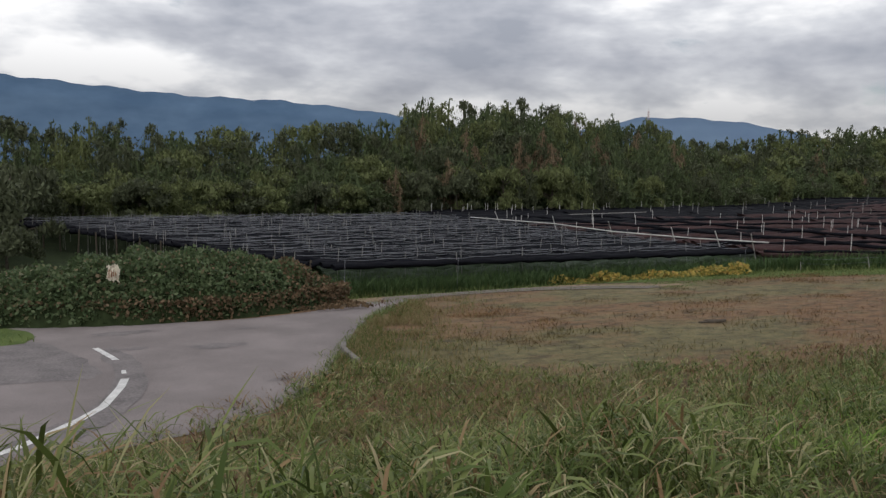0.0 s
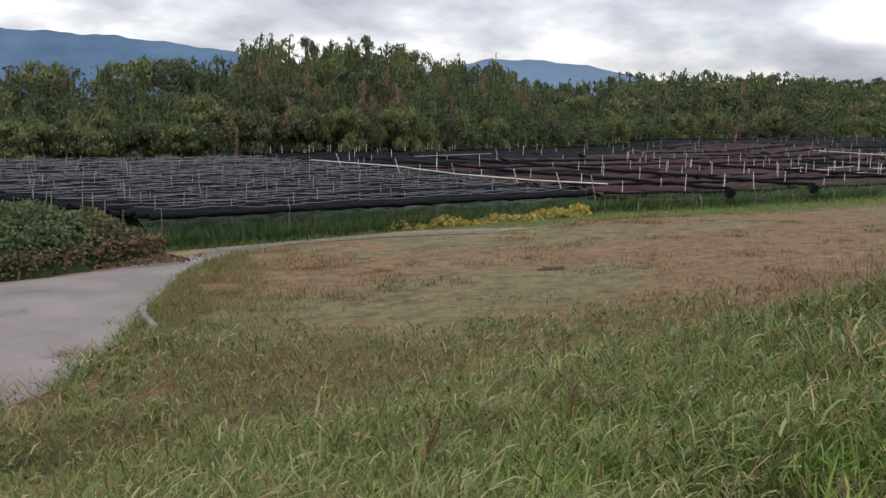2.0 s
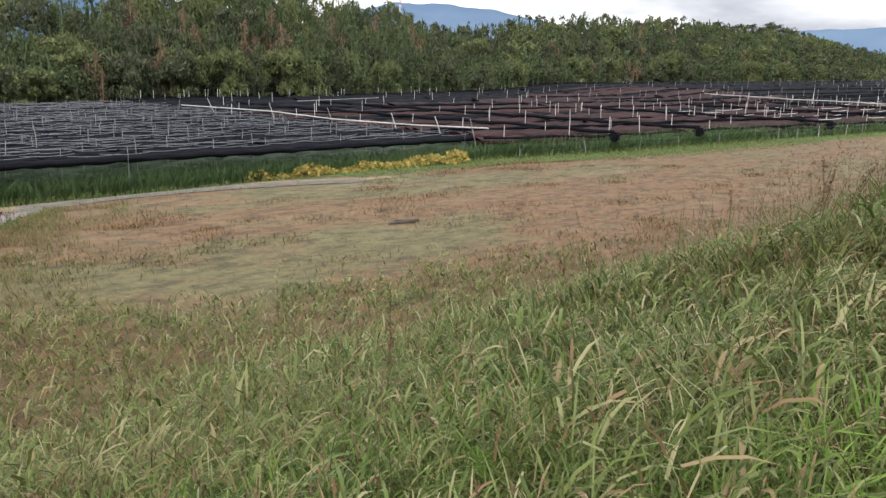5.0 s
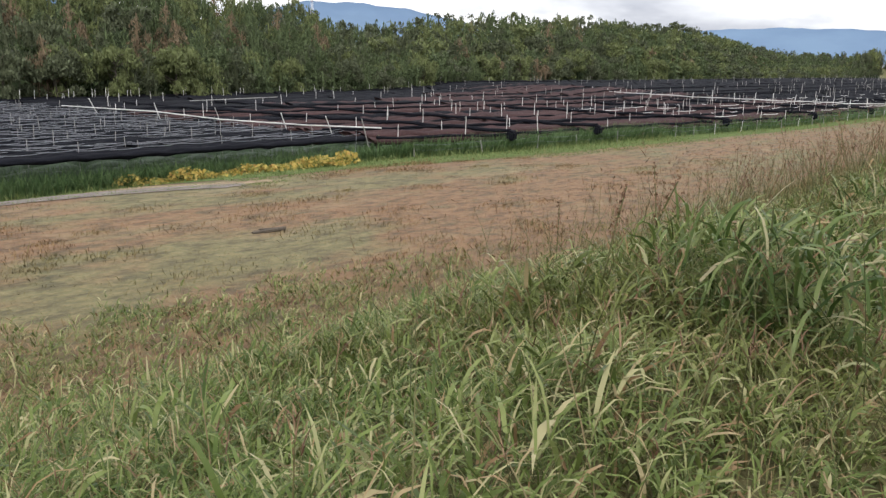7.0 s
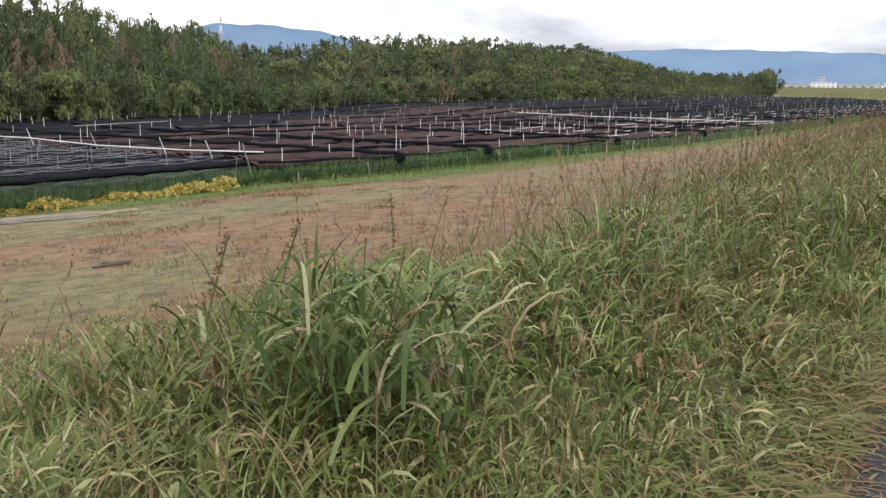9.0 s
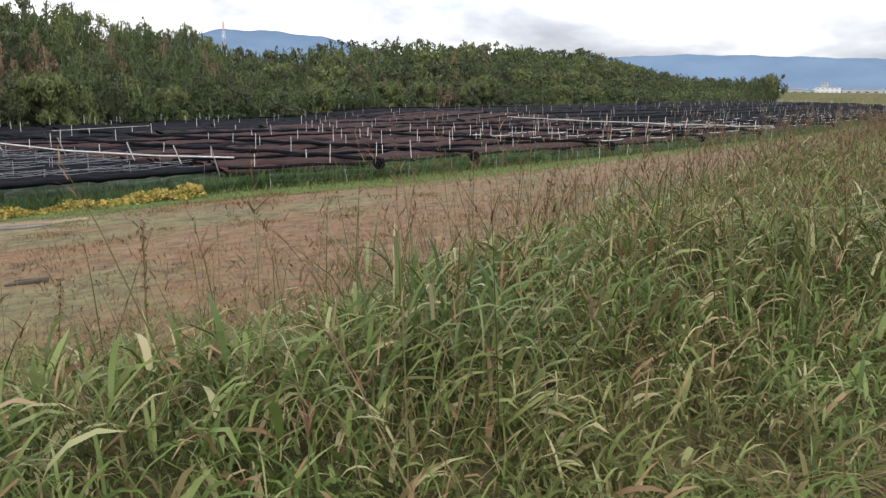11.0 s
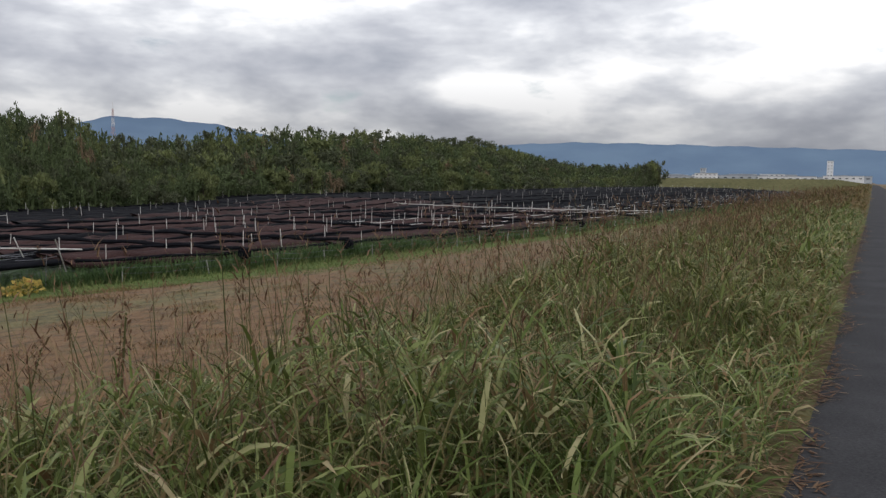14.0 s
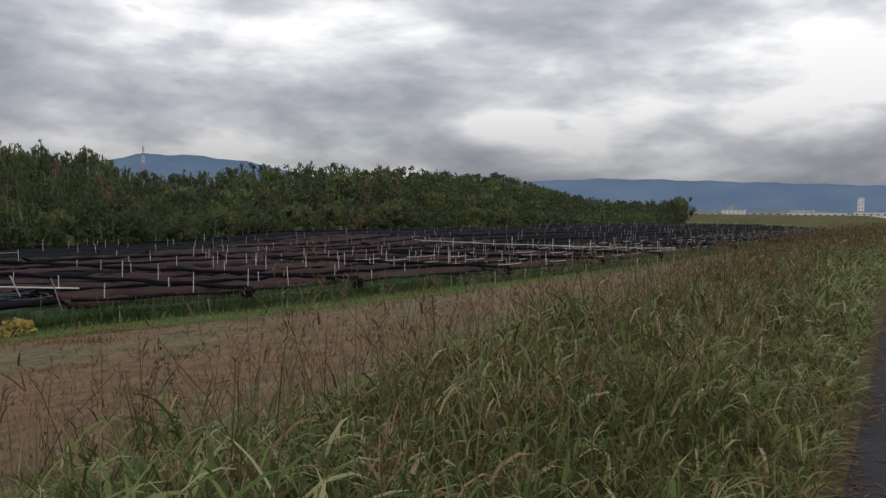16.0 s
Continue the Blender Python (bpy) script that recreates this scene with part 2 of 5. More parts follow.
def meadow_colour(nt, olive, red):
    """Broad patches of olive and reddish grass with straw streaks and dull tufts."""
    big, mid = noise_node(nt, 0.085, 5, (1.5, 0.55, 1)), noise_node(nt, 0.5, 6, (1.3, 0.6, 1))
    fac = nt.nodes.new("ShaderNodeMapRange")
    nt.links.new(mixed(nt, 0.3, big, mid), fac.inputs[0])
    fac.inputs[1].default_value, fac.inputs[2].default_value = 0.43, 0.52
    straw = nt.nodes.new("ShaderNodeMapRange")
    nt.links.new(noise_node(nt, 0.28, 6, (1.8, 0.5, 1), 0.65, 0.5), straw.inputs[0])
    straw.inputs[1].default_value, straw.inputs[2].default_value, straw.inputs[4].default_value = 0.54, 0.72, 0.5
    col = mixed(nt, straw.outputs[0], mixed(nt, fac.outputs[0], olive, red), (0.25, 0.20, 0.11))
    dim = nt.nodes.new("ShaderNodeMapRange")
    nt.links.new(noise_node(nt, 0.9, 7, (1.4, 0.6, 1), 0.7), dim.inputs[0])
    dim.inputs[1].default_value, dim.inputs[2].default_value, dim.inputs[4].default_value = 0.50, 0.64, 0.75
    tuft = ramp_node(nt, noise_node(nt, 1.7, 6, (1.2, 0.7, 1), 0.7), ((0.36, (0.40, 0.41, 0.38)), (0.50, (0.82, 0.82, 0.80)), (0.64, (1.0, 1.0, 1.0))))
    return mixed(nt, 1.0, mixed(nt, dim.outputs[0], col, (0.100, 0.082, 0.036)), tuft, "MULTIPLY")


def ground_material():
    """Levee turf, reddish dry meadow and far grassland, by patches."""
    m, nt, p = principled("meadow_ground")
    grain = noise_node(nt, 5, 8, rough=0.7)
    olive = ramp_node(nt, grain, ((0.3, (0.094, 0.090, 0.036)), (0.55, (0.165, 0.136, 0.057)), (0.75, (0.235, 0.192, 0.092))))
    red = ramp_node(nt, grain, ((0.3, (0.130, 0.068, 0.034)), (0.55, (0.200, 0.112, 0.052)), (0.75, (0.255, 0.160, 0.080))))
    nt.links.new(meadow_colour(nt, olive, red), p.inputs["Base Color"])
    p.inputs["Roughness"].default_value = 0.95
    bump(nt, p, grain, 0.9, 0.06)
    return m


def meadow_blades():
    """Short grass that takes the patches of the meadow it stands in."""
    m, nt, p = principled("field_grass")
    rnd = nt.nodes.new("ShaderNodeNewGeometry").outputs["Random Per Island"]
    olive = ramp_node(nt, rnd, ((0.0, (0.110, 0.097, 0.038)), (0.5, (0.180, 0.150, 0.066)), (1.0, (0.27, 0.225, 0.115))))
    red = ramp_node(nt, rnd, ((0.0, (0.140, 0.073, 0.038)), (0.5, (0.215, 0.125, 0.060)), (1.0, (0.29, 0.19, 0.095))))
    nt.links.new(meadow_colour(nt, olive, red), p.inputs["Base Color"])
    p.inputs["Roughness"].default_value = 0.8
    p.inputs["Specular IOR Level"].default_value = 0.15
    return m


M["field_blades"] = meadow_blades()
M["ground"] = ground_material()
M["withered"] = foliage("withered_leaves", ((0.0, (0.075, 0.055, 0.030)), (0.6, (0.14, 0.095, 0.055)), (1.0, (0.24, 0.16, 0.10))), 0.2, 0.7)
M["turf"] = surface("dark_turf", (0.060, 0.062, 0.026), (0.14, 0.122, 0.06), 0.8, 12, 0.95, 0.8, 0.05)
M["olive_bank"] = surface("olive_bank", (0.075, 0.078, 0.036), (0.13, 0.12, 0.06), 0.05, 0.6, 0.95, 0.3, 0.05)
M["green_soil"] = surface("green_verge_ground", (0.055, 0.085, 0.026), (0.12, 0.155, 0.05), 0.6, 10, 0.95, 0.8, 0.05)


# aerial haze is mixed into the mountains' base colour as blue
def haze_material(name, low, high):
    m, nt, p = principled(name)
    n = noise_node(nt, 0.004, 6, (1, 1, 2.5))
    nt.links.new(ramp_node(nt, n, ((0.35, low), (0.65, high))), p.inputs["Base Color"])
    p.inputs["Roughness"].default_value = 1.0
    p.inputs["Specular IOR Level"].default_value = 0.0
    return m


M["mountain"] = haze_material("hazed_mountain", (0.075, 0.125, 0.20), (0.105, 0.165, 0.25))
M["mountain_far"] = haze_material("pale_hazed_mountain", (0.12, 0.175, 0.26), (0.142, 0.205, 0.29))

# ---- things placed by number ----
WEEDS = [
    (-2.35, 12.75, 0.85, 460, 1501, "tall dark clump of broad-bladed grass on the bank", "clump_grass", 0.021),
    (-2.3, 16.1, 0.72, 330, 1502, "tall clump of grass with withered foot on the bank", "clump_grass", 0.018),
    (-2.9, 0.95, 0.6, 7, 1503, "young maize-like weed with few broad leaves", "under", 0.045, 1.5),
]
WEEDS += [(-31.8, 16.5, 0.45, 36, 1540, "withered brown weed at the corner of the track", "dry", 0.03)]
DOCKS = [(-3.42, 12.78, 0.98, 0.25, 1601), (-3.46, 13.34, 1.0, 0.3, 1602), (-4.9, 19.2, 1.05, 0.2, 1603), (-2.95, 18.28, 0.9, 0.15, 1604), (-2.5, 19.1, 0.7, 0.1, 1605),
         (-4.33, 21.5, 1.0, 0.25, 1606), (-4.7, 22.5, 0.95, 0.2, 1607), (-4.5, 16.1, 1.15, 0.2, 1608), (-5.8, 16.3, 1.1, 0.15, 1609), (-4.2, 6.6, 0.75, 0.1, 1610),
         (-4.6, 5.4, 0.8, 0.2, 1611), (-6.2, 20.0, 1.0, 0.3, 1612), (-3.6, 24.5, 1.0, 0.2, 1613), (-5.0, 9.4, 0.8, 0.2, 1614)]
WEEDS += [(x, y, h, 90, 1510 + k, "tufted clump of tall broad-bladed grass on the bank") for k, (x, y, h) in enumerate((
    (-1.6, 19.6, 0.7), (-3.2, 20.8, 0.6), (-2.0, 23.4, 0.75), (-4.4, 14.8, 0.45), (-1.5, 17.9, 0.6), (-5.2, 18.4, 0.4), (-3.0, 26.0, 0.8), (-1.7, 28.5, 0.7), (-4.0, 10.4, 0.5), (-2.9, 8.9, 0.45)))]
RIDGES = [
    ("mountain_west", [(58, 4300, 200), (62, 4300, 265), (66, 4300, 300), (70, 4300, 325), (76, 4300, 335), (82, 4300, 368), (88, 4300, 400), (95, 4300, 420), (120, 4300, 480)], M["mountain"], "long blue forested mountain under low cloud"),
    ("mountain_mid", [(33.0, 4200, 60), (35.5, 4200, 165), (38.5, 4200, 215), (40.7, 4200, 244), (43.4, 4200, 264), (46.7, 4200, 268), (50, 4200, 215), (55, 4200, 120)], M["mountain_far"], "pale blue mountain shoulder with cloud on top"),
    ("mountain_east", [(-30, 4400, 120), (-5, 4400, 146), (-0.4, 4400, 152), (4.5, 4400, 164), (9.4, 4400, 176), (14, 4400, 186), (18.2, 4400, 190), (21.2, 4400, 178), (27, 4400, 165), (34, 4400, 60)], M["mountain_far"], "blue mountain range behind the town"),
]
BUILDINGS = [
    (-60, 1500, 9, 9, 39, "tall narrow white tower block far off", "wall_white", 8, 2),
    (-40, 1480, 30, 12, 8, "low white factory hall beside the tower", "wall_white", 2, 6),
    (-118, 1450, 44, 14, 7, "long pale factory hall in the far town", "wall_white", 2, 8),
    (-190, 1500, 46, 14, 8, "long pale warehouse with grey roof", "wall_grey", 2, 7, 3.0),
    (-240, 1460, 18, 12, 10, "white office block in the far town", "wall_white", 4, 5),
    (-262, 1560, 9, 9, 17, "narrow pale stair tower in the far town", "wall_grey", 5, 2),
    (-300, 1500, 40, 14, 7, "low grey shed in the far town", "wall_grey", 2, 6, 2.5),
    (-355, 1480, 34, 12, 8, "pale low hall at the town's end", "wall_white", 2, 6),
    (-150, 1560, 20, 12, 10, "pale office building in the far town", "wall_white", 4, 5),
    (-286, 1120, 18, 12, 12, "white building behind the end of the wood", "wall_white", 4, 5),
]


# ---- mesh helpers ----
def mesh_from(name, verts, faces, material):
    """A mesh from numpy vertices and an (n, k) array, or list of arrays, of faces."""
    me = bpy.data.meshes.new(name)
    groups = [np.asarray(g, dtype=np.int32) for g in (faces if isinstance(faces, list) else [faces]) if len(g)]
    loops = np.concatenate([g.ravel() for g in groups])
    sizes = np.concatenate([np.full(len(g), g.shape[1], dtype=np.int32) for g in groups])
    starts = np.concatenate([[0], np.cumsum(sizes)[:-1]]).astype(np.int32)
    me.vertices.add(len(verts))
    me.vertices.foreach_set("co", np.asarray(verts, dtype=np.float32).ravel())
    me.loops.add(len(loops))
    me.loops.foreach_set("vertex_index", loops)
    me.polygons.add(len(sizes))
    me.polygons.foreach_set("loop_start", starts)
    me.materials.append(material)
    me.update(calc_edges=True)
    me.validate()
    return me


def part(name, bm, material=None, parent=None, label=""):
    """One mesh object under a thing or part, from a bmesh or a ready mesh."""
    if isinstance(bm, bmesh.types.BMesh):
        me = bpy.data.meshes.new(name)
        bm.to_mesh(me)
        bm.free()
        me.materials.append(material)
    else:
        me = bm
    ob = new(name, me)
    if parent is not None:
        ob.parent = parent
    if label:
        tagged(ob, label)
    return ob


def thing(name, x, y, z, label, category, group="", turn=0):
    ob = new(name)
    ob.matrix_world = pose(x, y, z, 0, 0, turn)
    return tagged(ob, label, category, group)


def rod(bm, a, b, r0, r1=None, sides=7):
    """A tapered rod from a to b."""
    a, b = Vector(a), Vector(b)
    r1 = r0 if r1 is None else r1
    q = (b - a).to_track_quat("Z", "Y").to_matrix()
    rings = []
    for c, r in ((a, r0), (b, r1)):
        rings.append([bm.verts.new(c + q @ Vector((r * math.cos(k * math.tau / sides), r * math.sin(k * math.tau / sides), 0))) for k in range(sides)])
    for k in range(sides):
        bm.faces.new((rings[0][k], rings[0][(k + 1) % sides], rings[1][(k + 1) % sides], rings[1][k]))
    bm.faces.new(rings[1])
    bm.faces.new(rings[0][::-1])


def tube(bm, pts, radii, sides=6):
    """A tube along points."""
    rings = []
    for k, p in enumerate(pts):
        d = (Vector(pts[min(k + 1, len(pts) - 1)]) - Vector(pts[max(k - 1, 0)])).to_track_quat("Z", "Y").to_matrix()
        r = radii[k]
        rings.append([bm.verts.new(Vector(p) + d @ Vector((r * math.cos(a * math.tau / sides), r * math.sin(a * math.tau / sides), 0))) for a in range(sides)])
    for p, q in zip(rings, rings[1:]):
        for k in range(sides):
            bm.faces.new((p[k], p[(k + 1) % sides], q[(k + 1) % sides], q[k]))
    bm.faces.new(rings[-1])
    bm.faces.new(rings[0][::-1])


def box(bm, x0, x1, y0, y1, z0, z1, bevel=0.0):
    m = Matrix.Translation(((x0 + x1) / 2, (y0 + y1) / 2, (z0 + z1) / 2)) @ Matrix.Diagonal((x1 - x0, y1 - y0, z1 - z0, 1))
    made = bmesh.ops.create_cube(bm, size=1, matrix=m)["verts"]
    if bevel:
        edges = list({e for v in made for e in v.link_edges})
        bmesh.ops.bevel(bm, geom=edges, offset=bevel, segments=2, affect="EDGES")


rng = np.random.default_rng(7)

# ---- ground ----
PATH_X0, PATH_X1 = -0.25, 3.1
TOE = -12.5
PROFILE_X = [-4600.0, -40.0, -38.0, -36.5, -33.0, -22.0, TOE]
PROFILE_Z = [0.0, 0.0, 0.14, 0.52, 0.74, 1.05, 1.15]


def top_z(y):
    s = np.clip((np.asarray(y, float) + 1) / 9, 0, 1)
    return 4.88 + 0.5 * (1 - s * s * (3 - 2 * s))


def path_edge(y):
    """Where the asphalt of the path begins."""
    return np.interp(y, [-10, 13, 17, 19.5, 24, 31, 60], [-0.38, -0.36, -0.34, -0.14, -0.08, -0.08, 0.05])


def shoulder_x(y):
    return np.interp(y, [5, 13], [-1.2, -3.2])


def gz(x, y):
    """Height of the ground."""
    x, y = np.broadcast_arrays(np.asarray(x, float), np.asarray(y, float))
    t = top_z(y)
    field = np.interp(x, PROFILE_X, PROFILE_Z)
    k = np.clip((x - TOE) / (shoulder_x(y) - TOE), 0, 1)
    left = 1.15 + (t - 1.15) * k
    right = np.interp(x, [4.2, 15.0, 16.0], [1, 0, 0]) * t
    return np.where(x < TOE, field, np.where(x <= 4.2, left, right))


def gauss_noise(x, y, s, seed):
    """Soft patches, about -1 to 1."""
    r = np.random.default_rng(seed)
    out = 0
    for k in range(7):
        a, f, ph = r.uniform(0, math.tau), r.uniform(0.6, 1.7) / s, r.uniform(0, math.tau)
        out = out + np.sin((x * math.cos(a) + y * math.sin(a)) * f * math.tau + ph)
    return out / 3.0


def sheet(name, xs, ys, zf, material, lift=0.0):
    X, Y = np.meshgrid(xs, ys)
    V = np.stack([X, Y, zf(X, Y) + lift], -1).reshape(-1, 3)
    n, k = len(xs), np.arange(len(xs) * len(ys)).reshape(len(ys), len(xs))
    F = np.stack([k[:-1, :-1], k[:-1, 1:], k[1:, 1:], k[1:, :-1]], -1).reshape(-1, 4)
    return mesh_from(name, V, F, material)


gx = [-4500, -1500, -600, -300, -150, -85, -60, -50, -40, -38, -36.5, -33, -28, -22, -17, TOE, -11, -9.5, -8, -6.5, -5.5, -4.6, -4, -3.6, -3.2, -2.8, -2.4, -2, -1.6, -1.2, -0.7, -0.25, 3.1, 4.2, 15, 16, 100, 600, 4500]
gy = [-4500, -800, -200, -60, -30, -15, -8, -4, *range(-1, 10), 12, 15, 20, 30, 45, 70, 120, 250, 600, 1500, 4500]
ground = tagged(part("ground", sheet("ground", gx, gy, gz, M["ground"])), "dry reddish and olive meadow with a grassy levee bank", "ground", kind="structure")
SHOULDER = [TOE, -11, -9.5, -8, -6.5, -5.5, -4.6, -4, -3.6, -3.2, -2.8, -2.4, -2, -1.6, -1.2, -0.7, -0.25, 0.15]
LEVEE_Y = [-40, -8, -4, *range(-1, 10), 12, 15, 20, 30, 45, 70, 120, 400]
tagged(part("ground_bank", sheet("ground_bank", SHOULDER, LEVEE_Y, gz, M["turf"], 0.012)), "dark turf on the levee bank below the grass", "bank", kind="structure")
path_y = [-60, -8, -4, *range(-1, 10), 12, 13, 14, 16, 17, 18, 18.3, 19, 20, 21, 24, 25, 30, 31, 45, 70, 120, 250, 600]
path = part("path", sheet("path", [PATH_X0, 0.4, 1.4, 2.4, PATH_X1], path_y, gz, M["asphalt_path"], 0.016))
for vert in path.data.vertices:
    if abs(vert.co.x - PATH_X0) < 0.01:
        vert.co.x = float(path_edge(vert.co.y))
tagged(path, "dark asphalt path along the top of the levee", "path", kind="structure")


def ground_patch(name, outline, material, lift, label, category):
    """A flat patch with a given outline, laid on the ground."""
    bm = bmesh.new()
    bm.faces.new([bm.verts.new((x, y, 0)) for x, y in outline])
    for x in (-40, -38, -36.5, -33, -28, -22, -17, TOE):
        bmesh.ops.bisect_plane(bm, geom=bm.verts[:] + bm.edges[:] + bm.faces[:], plane_co=(x, 0, 0), plane_no=(1, 0, 0))
    bmesh.ops.triangulate(bm, faces=bm.faces[:])
    for v in bm.verts:
        v.co.z = float(gz(v.co.x, v.co.y)) + lift
    bmesh.ops.recalc_face_normals(bm, faces=bm.faces[:])
    if sum(f.normal.z for f in bm.faces) < 0:
        bmesh.ops.reverse_faces(bm, faces=bm.faces[:])
    return tagged(part(name, bm, material), label, category, kind="structure")


def smooth_loop(points, steps=6, jitter=0.0, seed=1):
    """Closed Catmull-Rom curve through points."""
    r, out, n = random.Random(seed), [], len(points)
    for k in range(n):
        p0, p1, p2, p3 = (Vector(points[(k + d) % n]) for d in (-1, 0, 1, 2))
        for s in range(steps):
            t = s / steps
            v = 0.5 * ((2 * p1) + (p2 - p0) * t + (2 * p0 - 5 * p1 + 4 * p2 - p3) * t * t + (3 * p1 - p0 - 3 * p2 + p3) * t ** 3)
            out.append((v.x + r.uniform(-jitter, jitter), v.y + r.uniform(-jitter, jitter)))
    return out


road_edge = [(-14.5, -14), (-15.5, -2), (-17, 5), (-19.6, 8.2), (-23.7, 10.6), (-29.2, 14.2), (-31.3, 16.0), (-33.6, 18.5), (-35.4, 18.6),
             (-34.0, 15.4), (-32.4, 12.6), (-32.0, 8.6), (-33.6, 5.6), (-38, 2.4), (-44, -3), (-46, -14)]
ground_patch("road", smooth_loop(road_edge, 6, 0.05), M["asphalt_road"], 0.016, "worn pinkish grey asphalt turning area beside the meadow", "road")
ground_patch("road_patch", smooth_loop([(-23.2, 3.0), (-25.5, 3.3), (-29.3, 2.6), (-33, 0.4), (-36, -3), (-32, -7), (-27, -5), (-24, -0.5)], 6, 0.1, 2), M["asphalt_patch"], 0.022, "darker resurfaced lane behind a white line", "road")
crescent = [(-15.0, -2.9), (-16.7, -0.6), (-18.6, 1.5), (-20.3, 2.75), (-22.0, 3.35), (-24.2, 3.75), (-26.0, 3.75), (-27.9, 4.3), (-26.0, 4.6), (-24.1, 4.55), (-21.8, 4.2), (-19.6, 3.42), (-17.0, 1.64), (-14.4, -1.8)]
ground_patch("road_patch", smooth_loop(crescent, 4, 0.05, 6), M["asphalt_patch"], 0.026, "dark band of asphalt outside the curved line", "road")
ground_patch("road_verge", smooth_loop([(-40, -6), (-37.5, 0.2), (-34.8, 1.5), (-31.2, 2.4), (-29.8, 1.4), (-31.5, -0.6), (-34, -4), (-37, -9)], 5, 0.15, 7), M["green_soil"], 0.030, "grassy verge at the edge of the asphalt", "verge")
ground_patch("track_soil", smooth_loop([(-34.6, 17.2), (-36.6, 16.6), (-39.3, 16.8), (-40.0, 19.5), (-38.9, 23), (-37.7, 27), (-36.1, 31), (-34.2, 34.2), (-33.0, 35.4), (-32.5, 34.2), (-33.9, 30), (-35.3, 26), (-35.2, 21.5)], 6, 0.22, 3), M["sandy"], 0.024, "bare sandy soil beside the field track", "soil")
ground_patch("track", smooth_loop([(-34.6, 18.2), (-35.1, 22), (-34.9, 26), (-33.5, 30.0), (-32.2, 32.6), (-32.9, 33.6), (-35.0, 31), (-36.6, 26.6), (-36.9, 22), (-36.2, 18.6)], 6, 0.14, 4), M["gravel"], 0.030, "narrow grey gravel track along the meadow", "track")
rr = random.Random(12)
for spot in ((-26.4, 7.4, 1.0, 0.55), (-29.6, 9.4, 0.7, 0.25), (-30.6, 5.2, 1.1, 0.5), (-27.2, 4.9, 0.5, 0.25), (-20.6, 8.3, 1.2, 0.3)):
    ring = [(spot[0] + spot[3] * math.cos(a) * rr.uniform(0.6, 1.3), spot[1] + spot[2] * math.sin(a) * rr.uniform(0.6, 1.3)) for a in np.linspace(0, math.tau, 22, endpoint=False)]
    ground_patch("road_repair", ring, M["asphalt_patch"], 0.022, "dark repaired patch in the worn asphalt", "road repair")


# tea field soil, its dark colour carries the shade below the nets
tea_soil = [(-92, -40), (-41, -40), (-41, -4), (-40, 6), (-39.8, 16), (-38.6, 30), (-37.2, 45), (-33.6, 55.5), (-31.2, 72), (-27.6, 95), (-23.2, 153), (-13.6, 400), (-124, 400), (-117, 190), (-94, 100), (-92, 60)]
ground_patch("ground_tea_field", tea_soil, M["soil"], 0.008, "weedy soil of the tea field, coloured dark for shade under nets", "soil")
verge_band = [(-40.4, 15.6), (-38.8, 30), (-37.4, 45), (-33.8, 55.5), (-31.4, 72), (-27.8, 95), (-23.4, 153), (-13.8, 400), (-12.6, 400), (-19.8, 153), (-24.8, 95), (-27.8, 72), (-30.0, 56), (-32.2, 46), (-34.0, 41), (-34.6, 36.8), (-36.4, 32), (-37.6, 26), (-39.0, 17)]
ground_patch("ground_verge", verge_band, M["green_soil"], 0.018, "green verge in front of the tea field", "verge")


def line_strip(name, pts, width, lift, label):
    """A painted line along points."""
    V, F = [], []
    for k, p in enumerate(pts):
        d = (Vector(pts[min(k + 1, len(pts) - 1)]) - Vector(pts[max(k - 1, 0)])).normalized()
        for s in (-1, 1):
            x, y = p[0] - d.y * width / 2 * s, p[1] + d.x * width / 2 * s
            V.append((x, y, float(gz(x, y)) + lift))
    for k in range(len(pts) - 1):
        F.append((2 * k + 1, 2 * k, 2 * k + 2, 2 * k + 3))
    return tagged(part(name, mesh_from(name, np.array(V), np.array(F), M["paint"])), label, "road marking", kind="structure")


arc = [(-14.4, -3.4), (-15.8, -1.4), (-17.3, 0.75), (-18.9, 2.15), (-19.8, 2.78), (-21.6, 3.5), (-22.6, 3.8)]
fine_arc = [tuple(Vector(arc[k]).lerp(Vector(arc[k + 1]), s / 4)) for k in range(len(arc) - 1) for s in range(4)] + [arc[-1]]
line_strip("road_line", fine_arc, 0.22, 0.030, "white curved line worn into the asphalt")
line_strip("road_line", [(-25.5, 4.07), (-26.6, 3.98), (-27.9, 3.85)], 0.20, 0.030, "short broken piece of white road line")
line_strip("road_line", [(-23.3, 3.9), (-23.8, 3.98)], 0.13, 0.030, "worn remnant of white road line")


def concrete_kerb():
    kerb = thing("kerb", -22, 10.4, float(gz(-22, 10.4)), "short weathered concrete kerb at the meadow edge", "kerb")
    pts = [(-24.2, 11.0), (-23.4, 10.65), (-22.5, 10.4), (-21.4, 10.2)]
    for a, b in zip(pts, pts[1:]):
        bm = bmesh.new()
        ln = (Vector(b) - Vector(a)).length
        box(bm, -ln / 2 + 0.012, ln / 2 - 0.012, -0.09, 0.09, -0.08, 0.2, 0.02)
        st = part("kerb_stone", bm, M["concrete"], kerb)
        mid = (Vector(a) + Vector(b)) / 2
        st.matrix_local = pose(mid.x + 22, mid.y - 10.4, float(gz(mid.x, mid.y)) - float(gz(-22, 10.4)), 0, 0, math.degrees(math.atan2(b[1] - a[1], b[0] - a[0])))


concrete_kerb()


